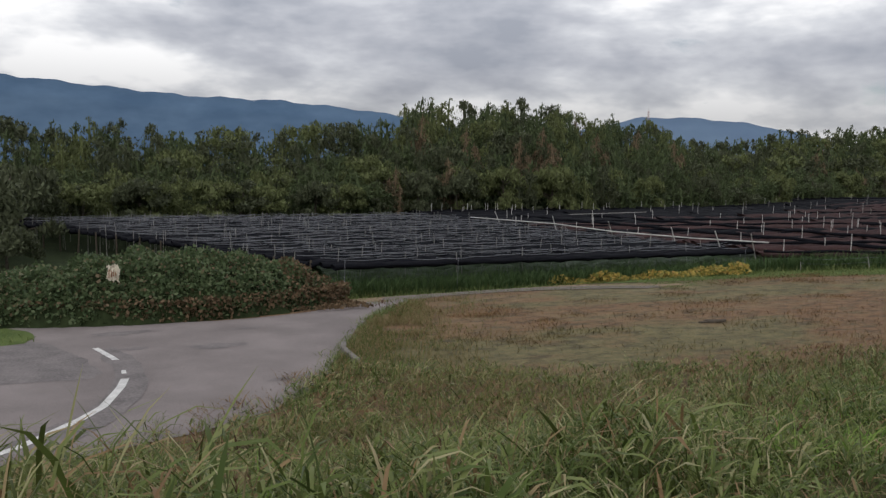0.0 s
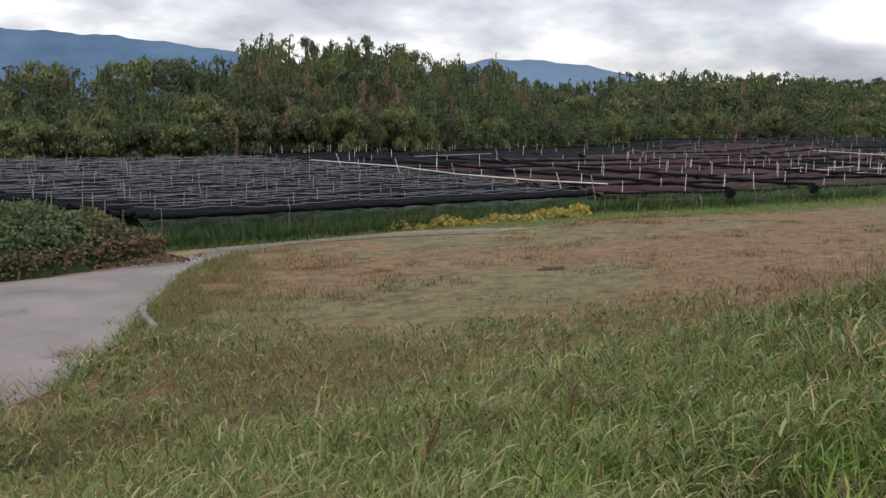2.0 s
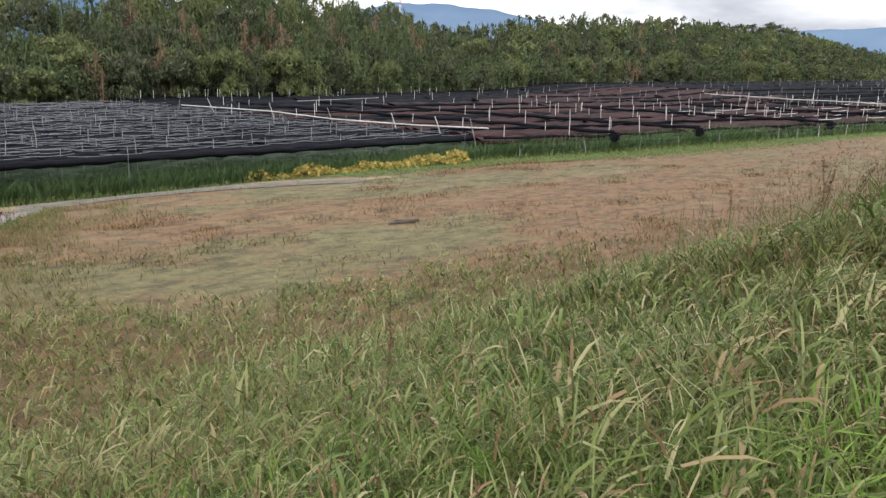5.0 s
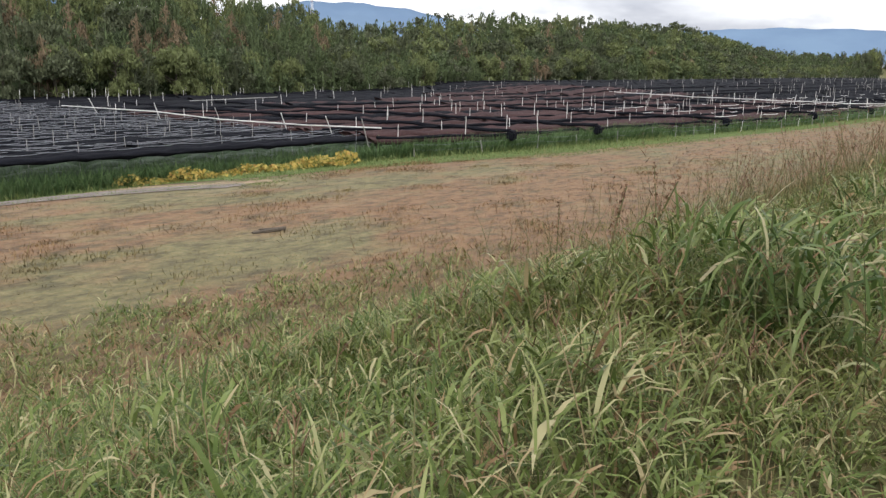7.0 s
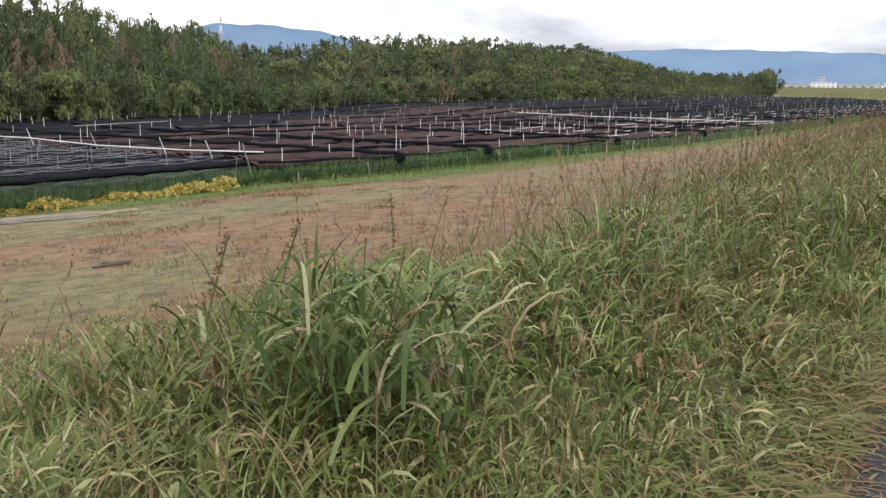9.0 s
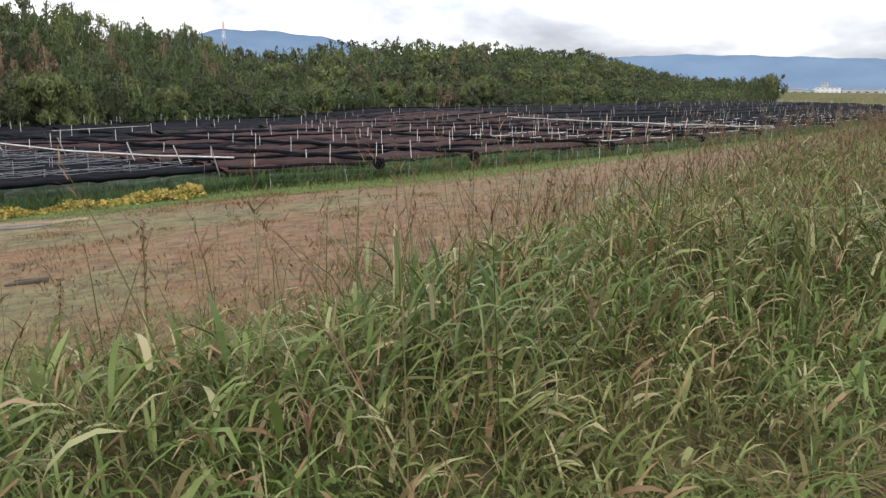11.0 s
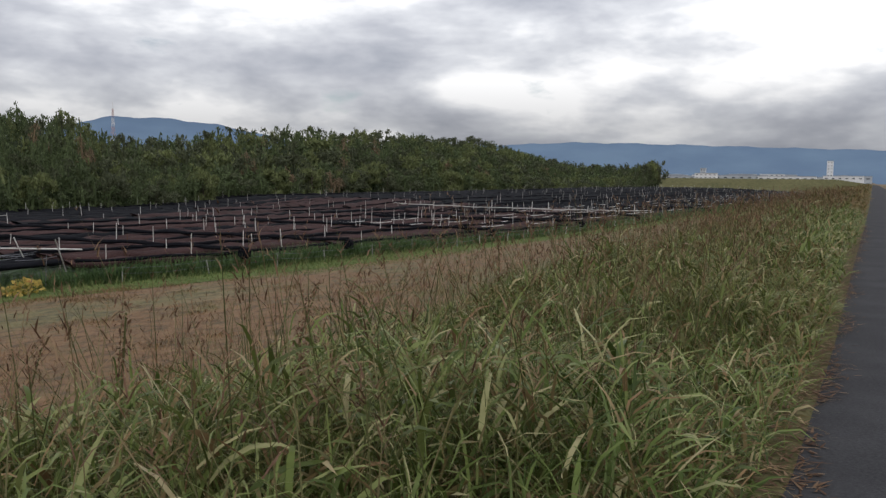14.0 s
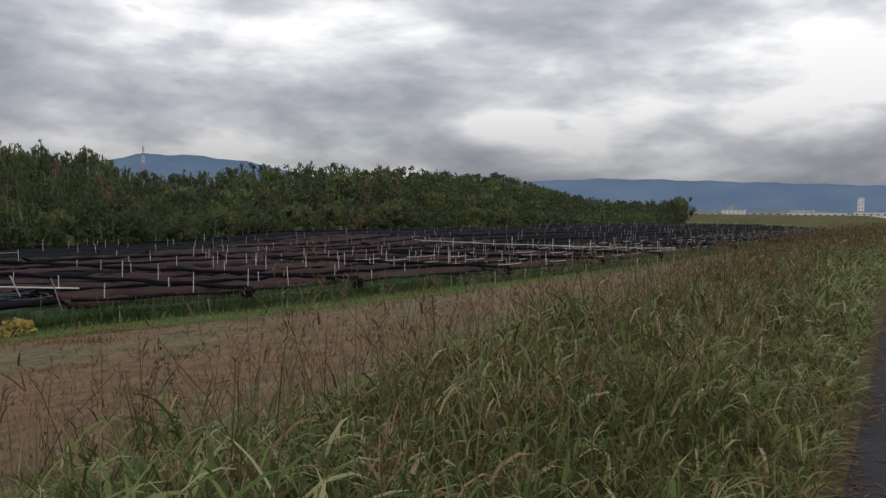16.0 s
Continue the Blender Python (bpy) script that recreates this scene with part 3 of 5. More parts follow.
# ---- grass ----
def blades(x, y, z, h, w, seed, lean=0.35, droop=0.5, segs=3, heading=None):
    """Tapered bent blades as one mesh: vertices and faces."""
    r = np.random.default_rng(seed)
    n = len(x)
    az = r.uniform(0, math.tau, n) if heading is None else heading
    le, dr = np.abs(r.normal(lean, 0.18, n)), np.abs(r.normal(droop, 0.3, n))
    tw = az + math.pi / 2 + r.normal(0, 0.5, n)
    V = np.empty((n, 2 * segs + 1, 3), np.float32)
    for k in range(segs + 1):
        s = k / segs
        out = h * (le * s + dr * s * s)
        up = h * (s - 0.38 * dr * s ** 2.6)
        cx, cy, cz = x + np.cos(az) * out, y + np.sin(az) * out, z + up
        half = w * 0.5 * (1 - s) ** 0.6 * (0.75 + 0.5 * s) if k < segs else 0
        if k < segs:
            for j, sg in enumerate((-1, 1)):
                V[:, 2 * k + j] = np.stack([cx + sg * half * np.cos(tw), cy + sg * half * np.sin(tw), cz], -1)
        else:
            V[:, 2 * segs] = np.stack([cx, cy, cz], -1)
    m = 2 * segs + 1
    base = (np.arange(n) * m)[:, None]
    quads = np.concatenate([base + np.array([[2 * k, 2 * k + 1, 2 * k + 3, 2 * k + 2]]) for k in range(segs - 1)])
    tris = base + np.array([[2 * segs - 2, 2 * segs - 1, 2 * segs]])
    return V.reshape(-1, 3), quads, tris


def grass_object(name, sets, material, label, category="grass"):
    V, Q, T, off = [], [], [], 0
    for v, q, t in sets:
        V.append(v), Q.append(q + off), T.append(t + off)
        off += len(v)
    return tagged(part(name, mesh_from(name, np.concatenate(V), [np.concatenate(Q), np.concatenate(T)], material)), label, category, kind="stuff")


def spread(n, x0, x1, y0, y1, seed, power=1.0):
    r = np.random.default_rng(seed)
    return r.uniform(x0, x1, n), y0 + (y1 - y0) * r.uniform(0, 1, n) ** power


def arched(x, y, z, length, w, seed, a0=0.45, a1=1.9, segs=4):
    """Leaves that rise and arch over: the angle from upright grows from a0 to a1 along each."""
    r = np.random.default_rng(seed)
    n = len(x)
    az = r.uniform(0, math.tau, n)
    s0, s1 = np.abs(r.normal(a0, 0.22, n)), np.clip(r.normal(a1, 0.5, n), 0.4, 2.7)
    tw = az + math.pi / 2 + r.normal(0, 0.35, n)
    V = np.empty((n, 2 * segs + 1, 3), np.float32)
    cx, cy, cz = x.copy(), y.copy(), z.copy()
    for k in range(segs + 1):
        s = k / segs
        if k:
            a = s0 + (s1 - s0) * (s - 0.5 / segs) ** 1.3
            cx, cy, cz = cx + np.cos(az) * np.sin(a) * length / segs, cy + np.sin(az) * np.sin(a) * length / segs, cz + np.cos(a) * length / segs
        if k < segs:
            half = w * 0.5 * (0.7 + 1.2 * s * (1 - s)) * (1 - 0.45 * s * s)
            roll = half * 0.35
            for j, sg in enumerate((-1, 1)):
                V[:, 2 * k + j] = np.stack([cx + sg * half * np.cos(tw), cy + sg * half * np.sin(tw), cz + sg * roll], -1)
        else:
            V[:, 2 * segs] = np.stack([cx, cy, cz], -1)
    m = 2 * segs + 1
    base = (np.arange(n) * m)[:, None]
    quads = np.concatenate([base + np.array([[2 * k, 2 * k + 1, 2 * k + 3, 2 * k + 2]]) for k in range(segs - 1)])
    tris = base + np.array([[2 * segs - 2, 2 * segs - 1, 2 * segs]])
    return V.reshape(-1, 3), quads, tris


def meadow_edge(y):
    """Where the rank grass of the bank ends and the short meadow begins."""
    return np.interp(y, [-5, 5, 9.5, 12, 15, 20, 28, 34, 60, 100], [-15.0, -16.5, -21.0, -19.0, -17.2, -16.6, -15.6, -14.6, -13.4, -12.4]) + 0.5 * np.sin(y * 1.3) + 0.35 * np.sin(y * 3.1 + 1.0)


def tall_height(x, y):
    """How high the rank grass stands on the bank."""
    patch = 0.5 + 0.35 * gauss_noise(x, y, 3.2, 5) + 0.2 * gauss_noise(x, y, 1.1, 6)
    grow = np.interp(y, [-6, 0, 5, 9, 13, 22, 60], [0.64, 0.60, 0.50, 0.47, 0.56, 0.68, 0.85]) * (np.interp(x, [-12, -8, -5, -2.6], [1.1, 1.05, 0.95, 1.0]) + (np.interp(x, [-12, -8, -4.2, -1.5], [0.55, 0.36, 0.46, 1.0]) - np.interp(x, [-12, -8, -5, -2.6], [1.1, 1.05, 0.95, 1.0])) * np.clip((y - 12) / 4, 0, 1))
    edge = np.interp(x - meadow_edge(y), [0, 1.5, 4], [0.75, 0.95, 1.0]) * np.interp(x - path_edge(y), [-1.75, -0.6, -0.05], [1.0, 0.95, 0.45])
    mown = 1 - 0.85 * np.clip(1.8 - np.hypot((x + 1.1) / 0.85, (y - 12.2) / 2.7), 0, 1)
    walked = 1 - 0.75 * np.clip(1.5 - np.hypot((x + 0.7) / 1.0, (y - 6.4) / 3.2), 0, 1)
    return grow * edge * (0.45 + 0.78 * np.clip(patch, 0, 1.3)) * mown * walked


def leafy_stand(n, x0, x1, y0, y1, leaves, w, seed, segs, reach=0.27):
    """Stems set at random, each with arching leaves along its height."""
    r = np.random.default_rng(seed)
    x, y = r.uniform(x0, x1, n), r.uniform(y0, y1, n)
    keep = (x > meadow_edge(y) + r.normal(0, 0.5, n)) & (x < path_edge(y) - 0.10)
    x, y = np.repeat(x[keep], leaves), np.repeat(y[keep], leaves)
    m = len(x)
    h = tall_height(x, y)
    x, y = x + r.normal(0, 0.035, m), np.asarray(y + r.normal(0, 0.035, m))
    up = h * r.uniform(0.0, 0.82, m) ** 0.9
    ln = (0.13 + reach * h) * r.uniform(0.5, 1.4, m)
    broad = np.where(r.uniform(0, 1, m) < 0.25, 1.45, 0.62)
    return arched(np.minimum(x, path_edge(y) - 0.08), y, gz(x, y) + up, ln, w * broad * r.uniform(0.6, 1.3, m), seed + 1, 0.5, 1.95, segs)


def levee_grass():
    sets = [leafy_stand(9500, -7, -0.05, 1, 13, 7, 0.0135, 11, 3), leafy_stand(1500, -5, -0.6, 9, 20, 5, 0.020, 115, 4, 0.34), leafy_stand(3000, -22, -12, 4, 22, 6, 0.030, 117, 2), leafy_stand(8300, -7, -0.05, 12, 26, 7, 0.015, 111, 3), leafy_stand(3000, -7, -0.05, -5, 3, 7, 0.016, 15, 3, 0.42),
            leafy_stand(6500, -20, -6.5, -4, 26, 5, 0.024, 12, 2, 0.5), leafy_stand(2600, -15, -6, -6, 8, 6, 0.020, 18, 3, 0.5), leafy_stand(2600, -3.4, -0.05, 25, 50, 6, 0.030, 13, 2)]
    dry = [leafy_stand(2600, -7, -0.05, 14, 29, 7, 0.014, 21, 3), leafy_stand(3600, -9, -2.2, 25, 50, 5, 0.030, 19, 2, 0.4), leafy_stand(2400, -16, -6.5, 22, 62, 5, 0.034, 20, 2, 0.4),
           leafy_stand(4200, -9, -0.05, 50, 130, 4, 0.075, 14, 2, 0.6), leafy_stand(1600, -12.5, -0.05, 130, 330, 4, 0.22, 16, 2, 0.8)]
    culms = []
    for n, x0, x1, y0, y1, w, sd in ((7000, -7, -0.5, 1, 14, 0.005, 51), (6500, -7, -0.5, 13, 28, 0.006, 52), (3500, -18, -6, -4, 24, 0.010, 53)):
        x, y = spread(n, x0, x1, y0, y1, sd)
        r = np.random.default_rng(sd)
        keep = x > meadow_edge(y)
        x, y = x[keep], y[keep]
        culms.append(blades(x, y, gz(x, y), tall_height(x, y) * r.uniform(0.7, 1.25, len(x)), np.full(len(x), w), sd + 5, 0.16, 0.06, 3))
    grass_object("dry_tall_grass", dry, M["dry_grass"], "dry brownish rank grass along the crest of the levee")
    grass_object("grass_culms", culms, M["culm_green"], "thin green culms standing in the bank grass", "grass stems")
    low = []
    for n, x0, x1, y0, y1, w, sd in ((15000, -7, -0.5, 0, 20, 0.012, 31), (9000, -7, -0.45, 1, 25, 0.0045, 34), (4500, -20, -6, -6, 26, 0.022, 32), (4000, -9, -0.6, 20, 45, 0.026, 33)):
        x, y = spread(n, x0, x1, y0, y1, sd)
        r = np.random.default_rng(sd)
        keep = x > meadow_edge(y)
        x, y = x[keep], y[keep]
        low.append(arched(x, y, gz(x, y), r.uniform(0.14, 0.36, len(x)) * (1.5 if w < 0.01 else 1.0), w * r.uniform(0.6, 1.4, len(x)), sd, 0.7, 2.0, 3))
    grass_object("tall_grass", sets, M["tall_grass"], "rank green broad-bladed grass covering the levee bank")
    grass_object("low_grass", low, M["mat_grass"], "matted low grass and straw between the tall blades")
    x, y = spread(15000, -5.5, -1.3, 0.4, 9.5, 41)
    keep = (gauss_noise(x, y, 2.6, 9) > -0.25) & (x < -1.45 - 0.3 * np.sin(y))
    x, y = x[keep], y[keep]
    r = np.random.default_rng(4)
    grass_object("fresh_grass", [arched(x, y, gz(x, y), r.uniform(0.24, 0.56, len(x)), 0.013 * r.uniform(0.6, 1.5, len(x)), 42, 0.35, 1.8, 3)], M["fresh_grass"], "patch of fresh bright green grass on the bank")


def litter():
    n = 11000
    r = np.random.default_rng(71)
    y = 8 + 40 * r.uniform(0, 1, n) ** 1.3
    x = path_edge(y) + 0.03 + 0.06 * np.sin(y * 2.3) + 0.05 * np.sin(y * 6.1 + 1) - np.abs(r.normal(0, 0.22, n)) + 0.16 * r.uniform(0, 1, n) ** 5
    v, q, t = blades(x, y, gz(x, y) + 0.02, r.uniform(0.02, 0.06, n), 0.014 * r.uniform(0.6, 1.8, n), 72, 1.6, 0.2, 2)
    v[:, 2] = np.maximum(v[:, 2] * 0.25 + 0.75 * (gz(v[:, 0], v[:, 1]) + 0.022), gz(v[:, 0], v[:, 1]) + 0.018)
    grass_object("dry_leaf_litter", [(v, q, t)], M["dry"], "brown dry grass litter along the path edge", "leaf litter")


def panicles():
    """Seed stalks: a thin stem, a few leaves and a spray of small heads."""
    r = np.random.default_rng(81)
    SV, SQ, ST, HV, HQ, HT, so, ho = [], [], [], [], [], [], 0, 0
    n = 5200
    x = -0.9 - 7.8 * r.uniform(0, 1, n) ** 1.3
    y = np.where(r.uniform(0, 1, n) < 0.7, r.uniform(7, 32, n), r.uniform(-2, 12, n))
    y = np.where(r.uniform(0, 1, n) < 0.64, 17 + 80 * r.uniform(0, 1, n) ** 1.5, y)
    x[-1700:], y[-1700:] = r.uniform(-7.5, -0.7, 1700), r.uniform(20, 70, 1700)
    x[:420], y[:420] = r.uniform(-9.5, -2.2, 420), r.uniform(-3.5, 4.5, 420)
    for k in range(n):
        z = float(gz(x[k], y[k]))
        grown = float(np.interp(y[k], [-3, 5, 9, 14], [0.42, 0.46, 0.62, 0.95]))
        h = r.uniform(0.85, 1.5) * grown
        az, ln = r.uniform(0, math.tau), abs(r.normal(0, 0.14))
        wide = 0.004 * (1 + max(0, y[k] - 20) / 18)
        tip = np.array([math.cos(az) * ln * h, math.sin(az) * ln * h, h])
        v, q, t = blades(np.array([x[k]]), np.array([y[k]]), np.array([z]), np.array([h]), np.array([wide * 2]), 1000 + k, ln, 0.0, 4, np.array([az]))
        top = v[-1].copy()
        SV.append(v), SQ.append(q + so), ST.append(t + so)
        so += len(v)
        m = int(r.integers(6, 12))
        s = r.uniform(0, 1, m)
        foot = v[4] + (top - v[4]) * (0.55 + 0.45 * s)[:, None]
        hv, hq, ht = blades(foot[:, 0], foot[:, 1], foot[:, 2], r.uniform(0.035, 0.10, m) * (1.25 - s), np.full(m, 0.0075) * (1 + max(0, y[k] - 20) / 18), 3000 + k, 0.55, 0.5, 2)
        HV.append(hv), HQ.append(hq + ho), HT.append(ht + ho)
        ho += len(hv)
    tagged(part("grass_stems", mesh_from("grass_stems", np.concatenate(SV), [np.concatenate(SQ), np.concatenate(ST)], M["stem"])), "thin brown stems of seeding grass on the bank", "grass stems", kind="stuff")
    tagged(part("seed_heads", mesh_from("seed_heads", np.concatenate(HV), [np.concatenate(HQ), np.concatenate(HT)], M["seed"])), "reddish brown seed heads above the bank grass", "seed heads", kind="stuff")


def field_grass():
    sets = []
    for n, x0, x1, y0, y1, h0, h1, w, sd in ((46000, -36, -11, 8, 60, 0.035, 0.085, 0.016, 91), (8000, -32, -11, 60, 130, 0.05, 0.12, 0.06, 92), (9000, -21, -11, -4, 14, 0.10, 0.3, 0.025, 93)):
        x, y = spread(n, x0, x1, y0, y1, sd)
        r = np.random.default_rng(sd)
        road = (x < -17 + np.clip(5 - y, -99, 99) * 0.1) & (y < 10.5 + (-23 - x) * 0.6 + np.where(x > -23, (x + 23) * -0.7, 0))
        road &= x < -16
        road |= (x < np.interp(y, [15, 17.5, 22, 26, 30, 34.5], [-30.6, -33.4, -35.2, -34.8, -33.4, -32.0])) & (y < 36)
        keep = ~road & (x < meadow_edge(y) + 1)
        x, y, m = x[keep], y[keep], keep.sum()
        tuft = np.clip(0.5 + 0.6 * gauss_noise(x * 1.5, y, 3.0, 77) + 0.4 * gauss_noise(x, y, 1.2, 78), 0.1, 1.4)
        pick = r.uniform(0, 1, m) < tuft
        x, y, tuft, m = x[pick], y[pick], tuft[pick], int(pick.sum())
        sets.append(blades(x, y, gz(x, y), r.uniform(h0, h1, m) * (0.5 + tuft), w * r.uniform(0.5, 1.5, m), sd, 0.95, 0.7, 2))
    r = np.random.default_rng(95)
    cx, cy = r.uniform(-31.5, -14, 90), r.uniform(11, 58, 90)
    cx[:16], cy[:16] = r.uniform(-30, -22, 16), r.uniform(13.5, 21, 16)
    cx[16:28], cy[16:28] = r.uniform(-33.2, -30.5, 12), r.uniform(36, 47, 12)
    size = r.uniform(0.35, 1.0, 90)
    pick = r.integers(0, 90, 9500)
    x, y = cx[pick] + r.normal(0, 0.6, 9500) * size[pick], cy[pick] + r.normal(0, 0.9, 9500) * size[pick]
    keep = (x < meadow_edge(y) + 1) & ~((x < -23) & (y < 11.5 + (-23 - x) * 0.62)) & ~((x < np.interp(y, [17.5, 22, 26, 30, 34.5], [-33.8, -35.2, -34.9, -33.5, -32.2])) & (y < 35))
    x, y, pick = x[keep], y[keep], pick[keep]
    sets.append(arched(x, y, gz(x, y), (0.08 + 0.16 * size[pick]) * r.uniform(0.6, 1.3, len(x)), np.full(len(x), 0.022), 96, 0.4, 1.5, 2))
    n = 9000
    x = r.uniform(-33.4, -19.5, n)
    y = np.interp(x, [-33.6, -31.3, -29.2, -23.7, -19.6], [18.5, 16.0, 14.2, 10.6, 8.2]) + 0.25 + np.abs(r.normal(0, 2.0, n))
    keep = gauss_noise(x, y, 3.5, 61) > -0.5
    x, y = x[keep], y[keep]
    grass_object("roadside_grass", [arched(x, y, gz(x, y), r.uniform(0.14, 0.42, len(x)), np.full(len(x), 0.020), 97, 0.4, 1.4, 2)], M["mat_grass"], "taller olive grass at the meadow corner beside the road")
    grass_object("meadow_grass", sets, M["field_blades"], "short reddish and olive meadow grass beside the levee")


def front_x(y):
    """Front edge of the shaded tea field."""
    return np.interp(y, [14, 17.5, 30, 46, 56, 72, 95, 153, 400], [-40.6, -40.4, -39.6, -38.2, -34.2, -31.9, -28.2, -24.0, -14.0])


def verge_grass():
    sets, deep = [], []
    r = np.random.default_rng(101)
    n = 19000
    y = np.where(r.uniform(0, 1, n) < 0.75, r.uniform(17, 75, n), r.uniform(75, 190, n))
    x = front_x(y) + r.uniform(-0.12, 1, n) * np.interp(y, [30, 36, 200], [4.2, 6.2, 6.2]) - 0.1
    h = np.interp(x - front_x(y), [-0.5, 1.0, 2.0, 4.0, 6.0], [0.85, 0.48, 0.22, 0.12, 0.06]) * r.uniform(0.5, 1.2, n)
    keep = ~((y < 34.5) & (x > -38.0 + np.clip((y - 22) * 0.12, 0, 1.5))) & (x < TOE)
    x, y, h = x[keep], y[keep], h[keep]
    sets.append(blades(x, y, gz(x, y), h, 0.05 * r.uniform(0.6, 1.5, len(x)), 102, 0.3, 0.4, 3))
    n = 24000
    y = np.where(r.uniform(0, 1, n) < 0.7, r.uniform(17, 75, n), r.uniform(75, 190, n))
    x = front_x(y) + 0.7 - 3.2 * r.uniform(0, 1, n) ** 1.6
    deep.append(blades(x, y, gz(x, y), r.uniform(0.6, 1.5, n), 0.07 * r.uniform(0.6, 1.4, n), 104, 0.22, 0.3, 2))
    n = 1800
    x, y = r.uniform(-38, -30, n), r.uniform(-6, 2.3, n)
    keep = (y < 2.2 + (x + 31) * 0.35) & (y > -6 + (-31 - x) * 0.3)
    x, y = x[keep], y[keep]
    sets.append(blades(x, y, gz(x, y), r.uniform(0.08, 0.28, len(x)), 0.035, 107, 0.4, 0.5, 3))
    n = 3000
    y = r.uniform(16.5, 36, n)
    side = r.uniform(0, 1, n) < 0.6
    mid = np.interp(y, [16.5, 18.5, 22, 26, 30.5, 34], [-34.6, -35.5, -36.3, -36.0, -34.5, -32.8])
    x = np.where(side, mid + 0.55 + r.normal(0, 0.3, n), mid - 0.6 - np.abs(r.normal(0, 0.5, n)))
    sets.append(blades(x, y, gz(x, y), r.uniform(0.04, 0.13, n), 0.03, 109, 0.5, 0.5, 3))
    edge = np.array([(-18.0, 6.6), (-19.6, 8.2), (-23.7, 10.6), (-29.2, 14.2), (-31.3, 16.0), (-33.6, 18.5)])
    s = r.uniform(0, 5, 2400)
    x = np.interp(s, range(6), edge[:, 0]) + r.normal(0.18, 0.22, 2400)
    y = np.interp(s, range(6), edge[:, 1]) + r.normal(0, 0.18, 2400)
    sets.append(blades(x, y, gz(x, y), r.uniform(0.05, 0.24, 2400), 0.026, 110, 0.5, 0.6, 3))
    grass_object("verge_grass", sets, M["verge"], "green verge grass in front of the tea shading")
    grass_object("shaded_weeds", deep, M["under"], "dark green weeds and tea shoots under the nets", "weeds")


levee_grass()
litter()
panicles()
field_grass()
verge_grass()


# ---- shaded tea field ----
def sag_row(xf, y0, y1, z, width, step, depth, seed, tilt=0.0):
    """A strip of netting along xf(y) that sags between its supports, with thickness; tilt raises its far edge."""
    r = np.random.default_rng(seed)
    ys = np.arange(y0, y1 + 0.01, step / 4)
    n = len(ys)
    ph = (ys - y0) / step * math.pi
    ph = ph + r.uniform(0, math.pi)
    drop = depth * np.abs(np.sin(ph)) * r.uniform(0.5, 1.3, n) + r.normal(0, 0.022, n)
    wav = r.normal(0, 0.04, n)
    x = xf(ys)
    cols = []
    for s, dz in ((-0.5, 0.0), (-0.18, 0.07), (0.18, 0.05), (0.5, -0.04), (0.42, -0.19), (-0.42, -0.17)):
        cols.append(np.stack([x + width * s + wav, ys, z + dz - tilt * width * s - drop], -1))
    V = np.stack(cols, 1).reshape(-1, 3)
    k = np.arange(n * 6).reshape(n, 6)
    F = np.concatenate([np.stack([k[:-1, a], k[:-1, b], k[1:, b], k[1:, a]], -1) for a, b in ((0, 1), (1, 2), (2, 3), (3, 4), (4, 5), (5, 0))])
    return V, F


def pipe_mesh(length, bow, r=0.014, sides=5):
    bm = bmesh.new()
    pts = [(0, length * s, -bow * math.sin(math.pi * s)) for s in (0, 0.25, 0.5, 0.75, 1)]
    tube(bm, pts, [r] * 5, sides)
    me = bpy.data.meshes.new("net_line")
    bm.to_mesh(me)
    bm.free()
    return me


def post_mesh(h, r, material, lean=0.0):
    bm = bmesh.new()
    tube(bm, [(0, 0, -0.15), (lean * 0.4, 0, h * 0.5), (lean, 0, h)], [r, r * 0.95, r * 0.85], 6)
    me = bpy.data.meshes.new("cane_post")
    bm.to_mesh(me)
    bm.free()
    me.materials.append(material)
    return me


def joined(parts_list, name, material):
    V, F, off = [], [], 0
    for v, f in parts_list:
        V.append(v), F.append(f + off)
        off += len(v)
    return mesh_from(name, np.concatenate(V), np.concatenate(F), material)


def me_arrays(me):
    v = np.empty(len(me.vertices) * 3, np.float32)
    me.vertices.foreach_get("co", v)
    return v.reshape(-1, 3), [tuple(p.vertices) for p in me.polygons]


def many(me, places, name, material):
    """Many copies of a small mesh joined into one: places are (x, y, z, scale)."""
    v, faces = me_arrays(me)
    quads = np.array([f for f in faces if len(f) == 4])
    caps = [f for f in faces if len(f) != 4]
    caps = np.array([c for c in caps if len(c) == len(caps[0])]) if caps else np.zeros((0, 3), int)
    P = np.asarray(places, np.float32)
    V = (v[None] * np.stack([np.ones(len(P)), np.ones(len(P)), P[:, 3]], -1)[:, None].astype(np.float32) + P[:, None, :3]).reshape(-1, 3)
    off = (np.arange(len(P)) * len(v))[:, None, None]
    groups = [(quads[None] + off).reshape(-1, 4)]
    if len(caps):
        groups.append((caps[None] + off).reshape(-1, caps.shape[1]))
    return mesh_from(name, V, groups, material)


def left_edge_y(x):
    """South end of the black nets, which runs aslant."""
    return np.interp(x, [-86, -76.4, -40.3], [4.0, 6.9, 17.5])


ROOF, SPLIT = 1.85, 47.5


def terrace(y, off):
    """How far the nets rise towards the far corner of the field."""
    a, b = np.clip((np.asarray(y, float) - 116) / 26, 0, 1), np.clip((off - 9) / 34, 0, 1)
    return a * a * (3 - 2 * a) * b * (0.95 + 0.5 * np.clip((np.asarray(y, float) - 200) / 120, 0, 1))


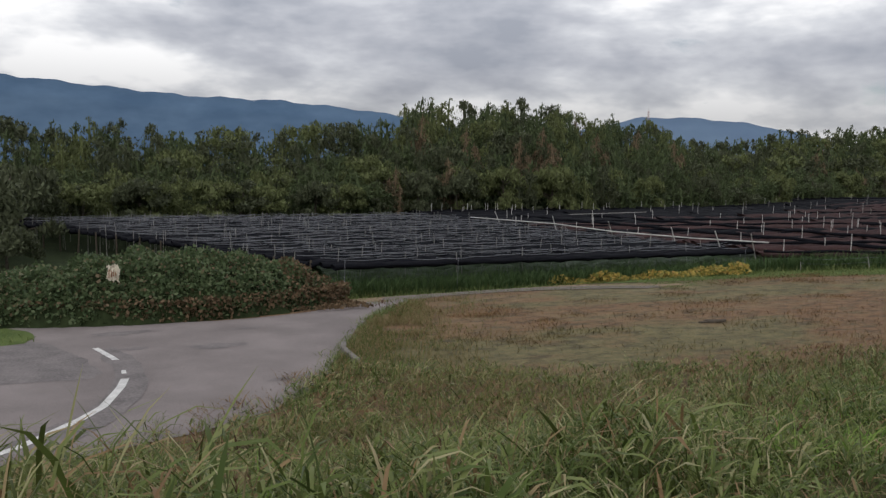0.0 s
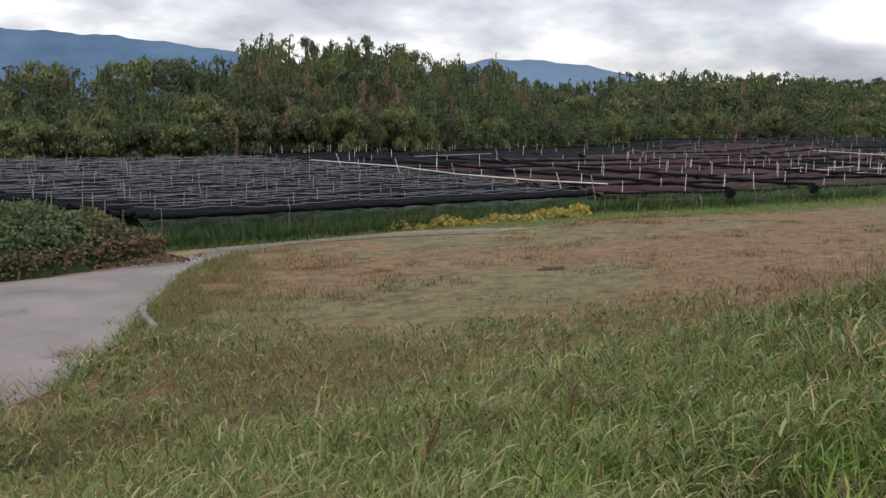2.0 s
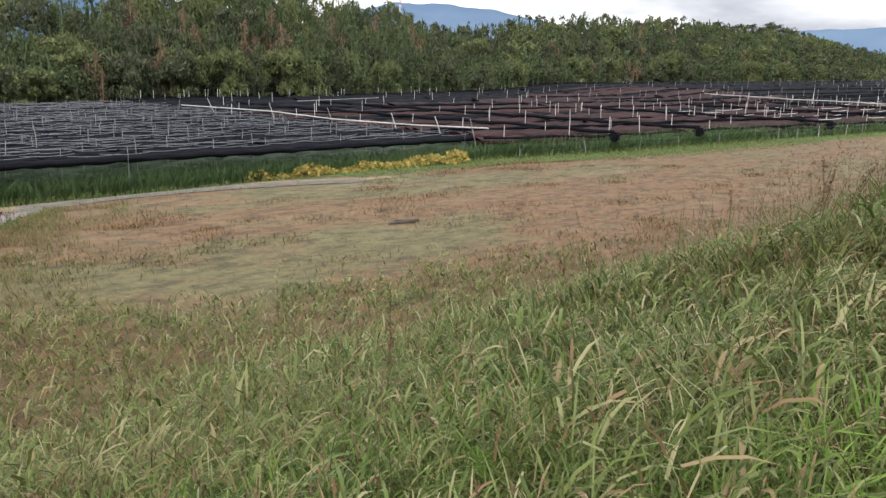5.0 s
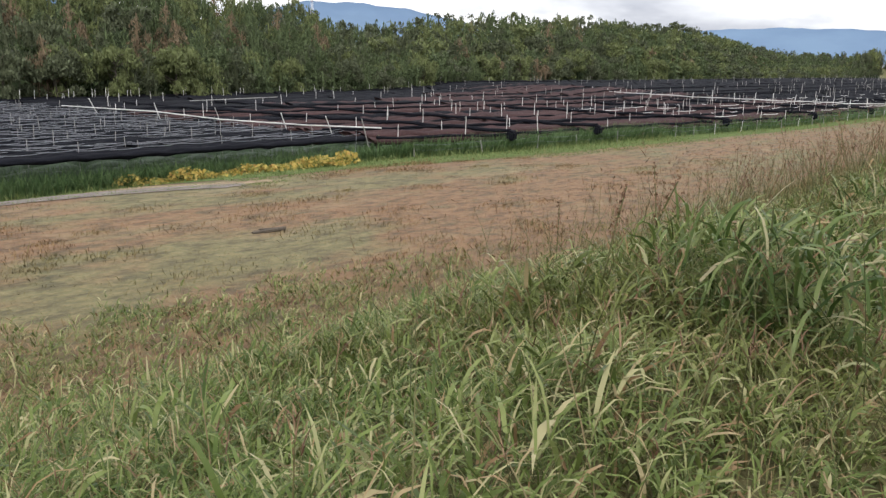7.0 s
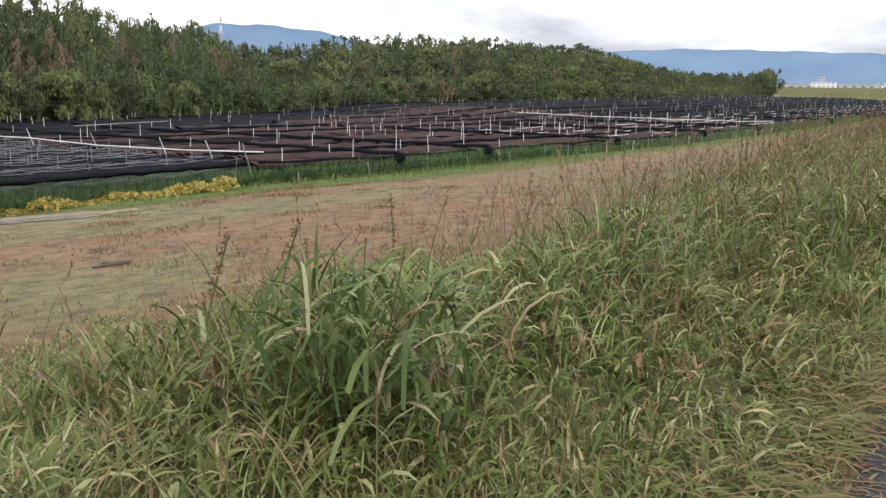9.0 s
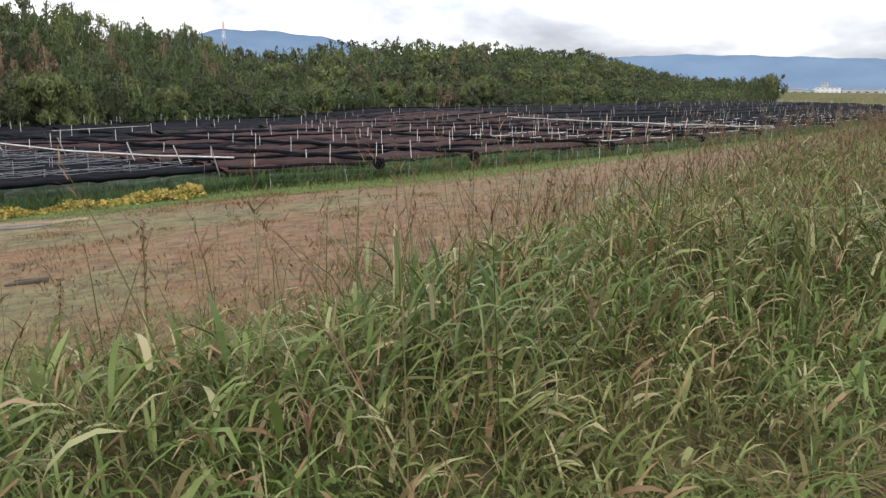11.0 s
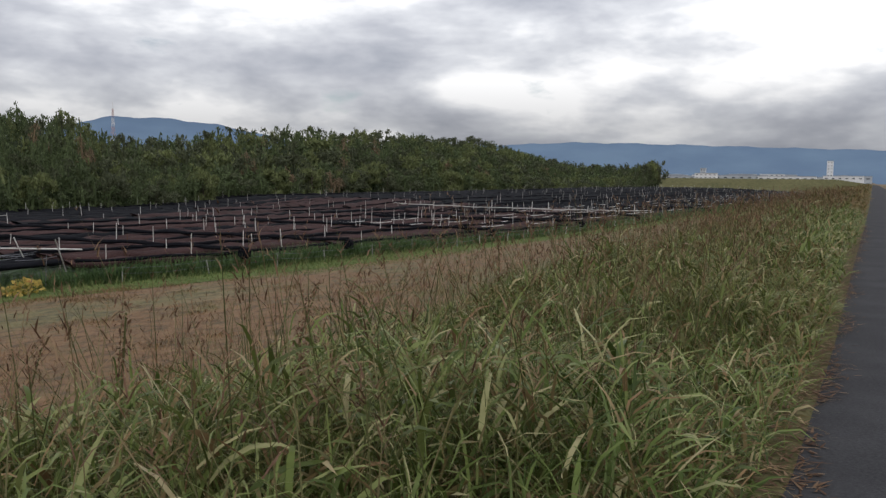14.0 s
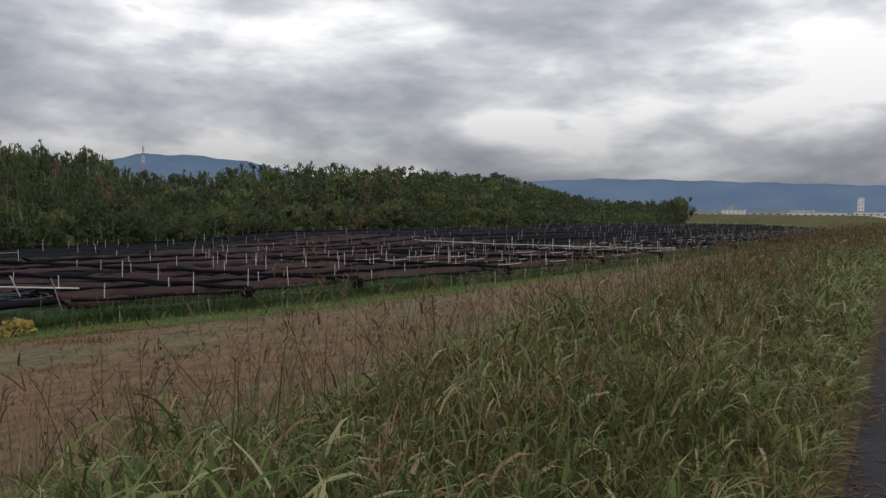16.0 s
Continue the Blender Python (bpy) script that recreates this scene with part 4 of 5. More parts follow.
def black_canopy():
    canopy = thing("shade_canopy", -40, 32, 0, "low canopy of sagging black shade nets on canes", "shade canopy")
    inv = canopy.matrix_world.inverted()
    r = np.random.default_rng(201)
    # thin pale tubes draw the light caught along the nets' upper edges
    pipes = [pipe_mesh(ln, bw) for ln, bw in ((2.0, 0.05), (2.4, 0.07), (1.7, 0.03), (2.9, 0.08))]
    for p in pipes:
        p.materials.append(M["pipe"])
    posts = [post_mesh(h, 0.017, M["cane"], ln) for h, ln in ((2.35, 0.02), (2.5, -0.05), (2.25, 0.06), (2.6, 0.0))]
    # front row takes a duller grey, shade below the hem put into colour
    front_posts = [post_mesh(h, 0.013, M["pipe"], ln) for h, ln in ((2.0, 0.02), (2.1, -0.05), (1.95, 0.06), (2.05, 0.0))]
    xs = np.arange(-40.2, -86, -0.98)
    extra_posts, extra_lines = [], [[] for _ in pipes]
    count_p = count_c = 0
    for i, x0 in enumerate(xs):
        south = float(left_edge_y(x0))
        z = ROOF + r.normal(0, 0.04) + (-0.10 if i == 0 else 0)
        slope = 0.065 if x0 > -44 else 0.03

        def along(y, x0=x0, slope=slope, south=south):
            return x0 + slope * (y - south)

        v, f = sag_row(along, south, SPLIT, z, 0.60, 2.1, 0.17 if i else 0.06, 300 + i, 0.12)
        part("shade_net", mesh_from("shade_net", v - np.array([-40, 32, 0]), f, M["net_black"]), None, canopy)
        y = south + r.uniform(0, 1)
        while y < SPLIT - 1.5:
            k = int(r.integers(0, 4))
            px = along(y) - 0.34 + r.normal(0, 0.05)
            if r.uniform() < 0.95:
                if count_p < 300:
                    ob = part("net_line", pipes[k], None, canopy)
                    ob.matrix_local = inv @ pose(px, y, z + 0.20 + r.normal(0, 0.04), r.normal(0, 0.5), 0, -math.degrees(slope) + r.normal(0, 0.6))
                    count_p += 1
                else:
                    extra_lines[k].append((px, y, z + 0.20 + r.normal(0, 0.04), 1))
            y += r.uniform(1.5, 2.2)
        y = south + r.uniform(0, 1.5)
        while y < SPLIT:
            if (i % 2 == 0 and (i or r.uniform() < 0.5)) or r.uniform() < 0.1:
                px = along(y) + 0.54
                gzv = float(gz(px, y))
                k = int(r.integers(0, 4))
                if count_c < 300:
                    ob = part("cane_post", front_posts[k] if i == 0 else posts[k], None, canopy)
                    ob.matrix_local = inv @ pose(px, y, gzv, r.normal(0, 2), r.normal(0, 2), r.uniform(0, 360))
                    count_c += 1
                else:
                    extra_posts.append((px, y, gzv, r.uniform(0.9, 1.1)))
            y += r.uniform(3.0, 5.4)
    for k, p in enumerate(pipes):
        if extra_lines[k]:
            me = many(p, extra_lines[k], "net_lines", M["pipe"])
            tagged(part("net_lines", me, None), "thin grey tubes drawing the lit edges of the far black nets", "pipes", kind="stuff")
    if extra_posts:
        tagged(part("cane_posts", many(posts[0], extra_posts, "cane_posts", M["cane"])), "far grey canes standing above the nets", "canes", kind="stuff")
    # hanging front hem
    ys = np.arange(17.6, SPLIT, 0.5)
    hx = np.interp(ys, [17.5, 47.5], [-39.75, -37.75])
    top = np.stack([hx, ys, ROOF - 0.08 + 0.03 * np.sin(ys * 3.1)], -1)
    low = np.stack([hx + 0.05 * np.sin(ys * 1.7), ys, ROOF - 0.17 + 0.03 * np.sin(ys * 2.3)], -1)
    V = np.concatenate([top, low, low - [0.03, 0, 0], top - [0.03, 0, 0]]) - np.array([-40, 32, 0])
    n = len(ys)
    a = np.arange(n - 1)
    F = np.concatenate([np.stack([a + p * n, a + q * n, a + q * n + 1, a + p * n + 1], -1) for p, q in ((0, 1), (1, 2), (2, 3), (3, 0))])
    part("net_hem", mesh_from("net_hem", V, F, M["net_black"]), None, canopy)
    # thick posts at the sloping south end
    for x0 in np.arange(-75, -40, 3.0):
        bm = bmesh.new()
        rod(bm, (0, 0, -0.1), (0.05, 0, 1.9), 0.07, 0.06)
        ob = part("end_post", bm, M["wood"], canopy)
        ob.matrix_local = inv @ pose(x0, float(left_edge_y(x0)) - 0.1, float(gz(x0, 10)), 2, 1, x0 * 40)


def brown_canopy():
    canopy = thing("shade_canopy", -34, 60, 0, "brown shade mats with rolled black nets on white poles", "shade canopy")
    inv = canopy.matrix_world.inverted()
    r = np.random.default_rng(401)
    white = [post_mesh(h, 0.028, M["pipe_white"], ln) for h, ln in ((2.75, 0.0), (2.95, 0.06), (2.5, -0.04))]
    pipes = [pipe_mesh(ln, bw, 0.03) for ln, bw in ((3.8, 0.05), (5.4, 0.08), (2.6, 0.03))]
    for p in pipes:
        p.materials.append(M["pipe_white"])
    posts = rails = 0
    far_posts, far_pipes, far_nets, far_black = [], [], [], []
    off, row = 0.5, 0
    while off < 78:
        w = 1.3 if off < 30 else 2.6

        def along(y, off=off, w=w):
            return np.maximum(front_x(y) - off - w / 2 + 0.4, np.interp(y, [40, 100, 190, 420], [-87, -93, -115, -122]))

        y0 = SPLIT + 0.4 + (row * 1.7) % 1.3
        while y0 < 415:
            length = 18.6 if y0 < 130 else 36.0
            y1 = min(y0 + length - 0.3, 420)
            zr = ROOF + 0.10 * math.sin(row * 1.9) + r.normal(0, 0.03) - (0.12 if row == 0 else 0)
            dark = row % 5 == 4 or y0 > 125 or off > 28 + (y0 - 47) * 0.5 or r.uniform() < 0.06
            mat = M["net_black"] if dark else M["net_brown"]
            v, f = sag_row(along, y0, y1, zr, w * 0.78, 3.1 if y0 < 130 else 6.0, 0.13, 500 + row * 40 + int(y0), 0.22)
            v[:, 2] += terrace(v[:, 1], off)
            if y0 < 120:
                part("shade_mat", mesh_from("shade_mat", v - np.array([-34, 60, 0]), f, mat), None, canopy)
            else:
                (far_black if dark else far_nets).append((v, f))
            if row % 4 == 0 or (row % 3 == 0 and y0 > 100):
                bm = bmesh.new()
                ts = np.arange(y0, y1, 1.55 if y0 < 130 else 6.0)
                bulk = [0.07 + 0.05 * abs(math.sin(t * 0.7 + row)) for t in ts]
                tube(bm, [(float(along(t)) + w / 2 + 34, t - 60, zr + 0.06 + 0.05 * math.sin(t * 1.1 + row) + float(terrace(t, off))) for t in ts], bulk, 6)
                part("net_roll", bm, M["net_black"], canopy)
            y = y0 + r.uniform(0.3, 3)
            while y < y1:
                px = float(along(y)) + w / 2 + r.normal(0, 0.1)
                if r.uniform() < (0.24 if y < 130 else 0.15):
                    if posts < 300 and y < 100:
                        ob = part("white_post", white[int(r.integers(0, 3))], None, canopy)
                        ob.matrix_local = inv @ pose(px, y, 0, r.normal(0, 1.5), r.normal(0, 2.0), r.uniform(0, 360))
                        posts += 1
                    else:
                        far_posts.append((px, y, 0, r.uniform(0.95, 1.1) + float(terrace(y, off)) / 2.4))
                y += r.uniform(3.2, 5.2)
            # long rails on the far edge of some rows
            if row % 3 == 1 and y0 > 80 and row < 14:
                y = y0 + r.uniform(0, 1.5)
                while y < y1 - 5:
                    k = int(r.integers(0, 2))
                    px = float(along(y)) + w / 2
                    turn = -math.degrees(math.atan2(float(along(y + 4)) - float(along(y)), 4))
                    if y < 130 and rails < 260:
                        ob = part("rail_pipe", pipes[k], None, canopy)
                        ob.matrix_local = inv @ pose(px, y, zr + 0.16 + float(terrace(y, off)), r.normal(0, 0.6), 0, turn)
                        rails += 1
                    else:
                        far_pipes.append((px, y, zr + 0.16 + float(terrace(y, off)), 1))
                    y += r.uniform(4.4, 11.0)
            y0 += length
        off += w
        row += 1
    # rolled nets across the rows
    for y1 in (56.6, 66.0, 84.4, 103.0, 121.6, 158, 194):
        xf = float(front_x(y1))
        xs = np.linspace(xf + 0.8, xf - (42 if y1 < 70 else 24), 36)
        bm = bmesh.new()
        tube(bm, [(xx, y1 + 0.25 * math.sin(xx * 0.4) - (xf - xx) * 0.05, ROOF + 0.22 + 0.05 * math.sin(xx * 1.3)) for xx in xs], [0.13 + 0.03 * math.sin(xx * 2.1) for xx in xs], 7)
        bmesh.ops.translate(bm, verts=bm.verts[:], vec=(34, -60, 0))
        part("rolled_net", bm, M["net_black"], canopy)
        bm = bmesh.new()
        box(bm, -0.3, 0.3, -0.35, 0.35, -0.35, 0.3, 0.12)
        ob = part("net_bundle", bm, M["net_black"], canopy)
        ob.matrix_local = inv @ pose(xf + 0.8, y1, ROOF - 0.05, 5, 8, 12)
    if far_nets:
        tagged(part("far_shade_mats", joined(far_nets, "far_shade_mats", M["net_brown"])), "far brown shade mats in long rows", "shade mats", kind="stuff")
    tagged(part("far_shade_nets", joined(far_black, "far_shade_nets", M["net_black"])), "far black shade nets in long rows", "shade nets", kind="stuff")
    tagged(part("far_posts", many(white[0], far_posts, "far_posts", M["cane"])), "far white posts standing over the nets", "posts", kind="stuff")
    if far_pipes:
        tagged(part("far_pipes", many(pipes[0], far_pipes, "far_pipes", M["pipe_white"])), "far white pipes lying on the nets", "pipes", kind="stuff")


black_canopy()
brown_canopy()


def boundary_pole():
    rail = thing("long_pole", -37.7, 48.0, 0, "long white pole with leaning sticks over the nets", "pole")
    inv = rail.matrix_world.inverted()
    pts = [(-37.7, 48.5, 2.35), (-44, 47.7, 2.2), (-52, 47.2, 2.15), (-60, 47.2, 2.3), (-73.8, 47.3, 2.1)]
    for a, b in zip(pts, pts[1:]):
        bm = bmesh.new()
        rod(bm, inv @ Vector(a), inv @ Vector(b), 0.045, 0.04, 8)
        part("pole_length", bm, M["pipe_white"], rail)
    for x, lean in ((-69, -0.9), (-60, -0.7), (-52.5, -0.8), (-45.5, -0.8), (-41.2, -0.9), (-38.2, -0.7)):
        bm = bmesh.new()
        y = 47.6
        rod(bm, inv @ Vector((x, y - lean * 0.4, 1.2)), inv @ Vector((x + 0.15, y + lean * 0.7, 2.95)), 0.04, 0.032, 7)
        part("leaning_stick", bm, M["cane"] if x in (-52.5, -38.2) else M["pipe_white"], rail)
    bm = bmesh.new()
    rod(bm, (0, 0, -0.1), (0, 0.05, 1.9), 0.11, 0.10, 8)
    ob = part("corner_post", bm, M["wood"], rail)
    ob.matrix_local = inv @ pose(-38, 48.5, 0)
    for a, b in (((-38.0, 48.6, 0.05), (-37.4, 50.3, 1.6)), ((-76, 62, 2.1), (-72, 70, 2.5))):
        bm = bmesh.new()
        rod(bm, inv @ Vector(a), inv @ Vector(b), 0.04, 0.035, 7)
        part("brace", bm, M["cane"], rail)


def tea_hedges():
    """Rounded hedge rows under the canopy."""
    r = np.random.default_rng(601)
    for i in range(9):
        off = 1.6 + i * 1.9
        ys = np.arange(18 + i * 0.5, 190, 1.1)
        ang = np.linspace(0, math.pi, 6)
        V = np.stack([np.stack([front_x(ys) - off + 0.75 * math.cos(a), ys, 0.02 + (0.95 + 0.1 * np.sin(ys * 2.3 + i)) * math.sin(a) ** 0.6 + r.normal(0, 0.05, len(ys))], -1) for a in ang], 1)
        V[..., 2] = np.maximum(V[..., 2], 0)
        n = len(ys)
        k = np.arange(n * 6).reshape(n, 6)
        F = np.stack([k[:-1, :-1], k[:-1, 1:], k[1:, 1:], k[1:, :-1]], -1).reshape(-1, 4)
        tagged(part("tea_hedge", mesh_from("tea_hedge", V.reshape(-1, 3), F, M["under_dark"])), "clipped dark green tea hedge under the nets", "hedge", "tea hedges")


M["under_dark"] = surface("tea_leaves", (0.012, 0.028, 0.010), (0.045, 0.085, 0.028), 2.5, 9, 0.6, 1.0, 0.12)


def pale_rail():
    """Pale poles tied end to end along the foot of the raised nets."""
    rail = thing("long_pole", -60, 100, 0, "line of pale weathered poles tied over the nets", "pole")
    pts = [(-70.6, 136.0, 2.45), (-57.1, 128.4, 2.45), (-43.1, 124.6, 2.45), (-33.0, 124.5, 2.45), (-25.2, 127.4, 2.45)]
    for a, b in zip(pts, pts[1:]):
        bm = bmesh.new()
        n = 4
        for k in range(n):
            p, q = Vector(a).lerp(Vector(b), k / n), Vector(a).lerp(Vector(b), (k + 1) / n)
            rod(bm, p + Vector((60, -100, 0.06 * math.sin(k * 2.1))), q + Vector((60, -100, 0.06 * math.sin((k + 1) * 2.1))), 0.06, 0.055, 6)
        part("pole_length", bm, M["pipe_white"], rail)
    r = random.Random(31)
    for k in range(16):
        s = k / 16 * (len(pts) - 1)
        i = int(s)
        p = Vector(pts[i]).lerp(Vector(pts[i + 1]), s - i) + Vector((60, -100, 0))
        bm = bmesh.new()
        rod(bm, (p.x, p.y, 0), (p.x + r.uniform(-0.3, 0.3), p.y + r.uniform(0.1, 0.6), 2.45 + r.uniform(0.4, 1.0)), 0.05, 0.04, 6)
        part("upright", bm, M["pipe_white"], rail)


boundary_pole()
tea_hedges()
pale_rail()


def wire_fence():
    fence = thing("wire_fence", -36.6, 50, 0, "low wire fence with pale stakes before the tea field", "fence")
    inv = fence.matrix_world.inverted()
    r = np.random.default_rng(701)
    ys = np.cumsum(np.r_[49.5, r.uniform(2.2, 5.0, 20)])
    tops = []
    for y in ys:
        x = float(front_x(y)) + 0.9 + r.normal(0, 0.1)
        z = float(gz(x, y))
        h = r.uniform(0.75, 1.0)
        bm = bmesh.new()
        a, b = Vector((x, y, z - 0.1)), Vector((x + r.normal(0, 0.08), y + r.normal(0, 0.1), z + h))
        rod(bm, inv @ a, inv @ b, 0.028, 0.022, 6)
        part("fence_stake", bm, M["pipe_white"] if r.uniform() < 0.2 else M["cane"], fence)
        tops.append(b)
    for drop in (0.06, 0.38):
        for a, b in zip(tops, tops[1:]):
            bm = bmesh.new()
            pts = [inv @ (a.lerp(b, s) - Vector((0, 0, drop + 0.10 * math.sin(math.pi * s)))) for s in (0, 0.25, 0.5, 0.75, 1)]
            tube(bm, pts, [0.008] * 5, 4)
            part("wire", bm, M["pipe"], fence)


wire_fence()


# ---- leaf cards ----
def leaf_cards(c, size, seed, flat=0.4, long=1.7):
    """Small folded leaves at centres c: two triangles each side of a bent midrib."""
    r = np.random.default_rng(seed)
    n = len(c)
    az, tilt = r.uniform(0, math.tau, n), r.normal(flat, 0.5, n)
    d = np.stack([np.cos(az) * np.cos(tilt), np.sin(az) * np.cos(tilt), -np.sin(tilt)], -1)
    s = np.cross(d, r.normal(0, 1, (n, 3)))
    s /= np.linalg.norm(s, axis=1, keepdims=True) + 1e-6
    sz = (size * r.uniform(0.6, 1.4, n))[:, None]
    a, b = c - d * sz * long / 2, c + d * sz * long / 2
    V = np.stack([a, c + s * sz * 0.5, b, c - s * sz * 0.5 + np.cross(d, s) * sz * 0.2], 1).reshape(-1, 3)
    F = np.arange(n * 4).reshape(n, 4)
    return V, F


def bramble_mound():
    mound = thing("bramble_mound", -37.0, 8.6, float(gz(-37, 8.6)), "heap overgrown with green and withered bramble leaves", "bush")
    r = np.random.default_rng(801)
    inv = mound.matrix_world.inverted()

    def height(x, y):
        e = 1 - ((x + 37.2) / 5.0) ** 2 - ((y - 8.2) / 8.0) ** 2
        e2 = 1 - ((x + 40) / 6.0) ** 2 - ((y - 1.0) / 6.0) ** 2
        base = 2.55 * np.sqrt(np.clip(e, 0, 1)) + 0
        other = 1.9 * np.sqrt(np.clip(e2, 0, 1))
        return np.maximum(base, other) * (1 + 0.09 * gauss_noise(x, y, 2.6, 33)) + 0.12 * gauss_noise(x, y, 1.0, 34) * (np.maximum(e, e2) > 0)

    xs, ys = np.linspace(-46, -31.8, 40), np.linspace(-5.5, 16.6, 60)
    X, Y = np.meshgrid(xs, ys)
    Z = np.maximum(gz(X, Y) + height(X, Y) * 0.93 - 0.15, gz(X, Y) - 0.3)
    V = np.stack([X, Y, Z], -1).reshape(-1, 3) - np.array(mound.location)
    k = np.arange(len(V)).reshape(len(ys), len(xs))
    F = np.stack([k[:-1, :-1], k[:-1, 1:], k[1:, 1:], k[1:, :-1]], -1).reshape(-1, 4)
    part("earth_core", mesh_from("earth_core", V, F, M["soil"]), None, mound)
    n = 62000
    x, y = r.uniform(-46, -31.8, n), r.uniform(-5.5, 16.6, n)
    h = height(x, y)
    keep = h > 0.12
    x, y, h = x[keep], y[keep], h[keep]
    c = np.stack([x, y, gz(x, y) + h * r.uniform(0.9, 1.06, len(x)) + r.normal(0, 0.05, len(x))], -1) - np.array(mound.location)
    v, f = leaf_cards(c, 0.115, 802, 0.5, 1.4)
    part("bramble_leaves", mesh_from("bramble_leaves", v, f, M["bramble"]), None, mound)
    n = 6500
    y = r.uniform(1, 16.4, n)
    x = -32.1 - 0.09 * (y - 8.6) ** 2 * 0.6 - r.uniform(0, 1.3, n)
    x2, y2 = r.uniform(-36.5, -32.2, 900), r.uniform(12.6, 16.2, 900)
    rise = height(x2, y2)
    x, y, up = np.concatenate([x, x2]), np.concatenate([y, y2]), np.concatenate([r.uniform(0.02, 0.95, n), np.maximum(rise, 0.02) + 0.12])
    v, f = leaf_cards(np.stack([x, y, gz(x, y) + up], -1) - np.array(mound.location), 0.105, 803, 0.5)
    part("withered_leaves", mesh_from("withered_leaves", v, f, M["withered"]), None, mound, "withered brown leaves round the foot")


def torn_sack():
    """A crumpled pale sack with brown print, caught on the mound."""
    ob = thing("torn_sack", -33.2, 5.35, 2.72, "torn pale sack with brown streaks on the brambles", "sack", turn=70)
    bm = bmesh.new()
    bmesh.ops.create_grid(bm, x_segments=12, y_segments=14, size=0.5)
    r = random.Random(5)
    for v in bm.verts:
        edge = max(abs(v.co.x), abs(v.co.y)) > 0.45
        v.co = Vector((v.co.x * 0.42 + r.uniform(-0.05, 0.05) * edge, 0.09 * noise.noise(v.co * 4) + 0.02, v.co.y * 0.58 + r.uniform(-0.09, 0.09) * edge))
    bmesh.ops.solidify(bm, geom=bm.faces[:], thickness=0.02)
    part("sack_cloth", bm, M["sack"], ob)
    for k in range(4):
        bm = bmesh.new()
        box(bm, -0.15 + k * 0.08, -0.12 + k * 0.08, -0.10, -0.06, -0.18 + 0.03 * k, 0.14 - 0.04 * k, 0.006)
        part("brown_streak", bm, M["rust"], ob)


def yellow_plants():
    r = np.random.default_rng(901)
    for k in range(15):
        s = (k + 0.5) / 15
        cx, cy = -39.0 + 2.9 * s + r.normal(0, 0.15), 31.2 + 13.0 * s
        z = float(gz(cx, cy))
        ob = thing("yellow_plant", cx, cy, z, "low bush of yellowing broad leaves before the nets", "plant", "yellow plants along the tea field")
        n = 230
        a, q = r.uniform(0, math.tau, n), np.sqrt(r.uniform(0, 1, n))
        top = r.uniform(0.3, 0.8)
        c = np.stack([q * np.cos(a) * 0.75, q * np.sin(a) * 0.95, 0.12 + (top - 0.1) * np.sqrt(np.clip(1 - q * q, 0.02, 1)) * r.uniform(0.5, 1.1, n)], -1)
        v, f = leaf_cards(c, 0.15, 902 + k, 0.3, 1.3)
        part("leaves", mesh_from("leaves", v, f, M["yellow"]), None, ob)
        for j in range(5):
            bm = bmesh.new()
            t = j * 1.3
            tube(bm, [(0, 0, -0.05), (0.15 * math.cos(t), 0.18 * math.sin(t), 0.25), (0.35 * math.cos(t), 0.45 * math.sin(t), 0.5)], [0.02, 0.015, 0.008], 5)
            part("stem", bm, M["stem"], ob)


def debris_plank():
    ob = thing("charred_plank", -22.0, 25.9, float(gz(-22, 25.9)), "short dark plank lying in the meadow", "plank", turn=68)
    bm = bmesh.new()
    box(bm, -0.55, 0.55, -0.10, 0.10, 0.0, 0.09, 0.02)
    for v in bm.verts:
        v.co.z += 0.05 * math.sin(v.co.x * 3)
    part("board", bm, M["wood"], ob)
    bm = bmesh.new()
    box(bm, -0.28, 0.30, 0.08, 0.22, 0.03, 0.10, 0.02)
    part("offcut", bm, M["wood"], ob)


bramble_mound()
torn_sack()
yellow_plants()
debris_plank()


# ---- large weeds on the bank ----
def weed_clump(x, y, h, n, seed, label, mat="tall_grass", w=0.022, reach=1.0):
    ob = thing("weed_clump", x, y, float(gz(x, y)), label, "weed")
    r = np.random.default_rng(seed)
    bx, by = r.normal(0, 0.27, n) / reach ** 2, r.normal(0, 0.27, n) / reach ** 2
    v, q, t = arched(bx, by, h * 0.80 * r.uniform(0, 1, n) ** 1.1 - 0.03, reach * (0.15 + 0.26 * h) * r.uniform(0.6, 1.4, n), w * r.uniform(0.5, 1.4, n), seed, 0.4, 2.0, 4)
    part("leaves", mesh_from("weed_leaves", v, [q, t], M[mat]), None, ob)
    for k in range(8):
        bm = bmesh.new()
        a, s = r.uniform(0, math.tau), r.uniform(0.05, 0.3)
        tube(bm, [(0.1 * math.cos(a), 0.1 * math.sin(a), -0.05), (s * 0.6 * math.cos(a), s * 0.6 * math.sin(a), h * 0.5), (s * math.cos(a), s * math.sin(a), h * r.uniform(0.8, 1.15))], [0.008, 0.006, 0.003], 4)
        part("stem", bm, M["stem"], ob)


for args in WEEDS:
    weed_clump(*args)


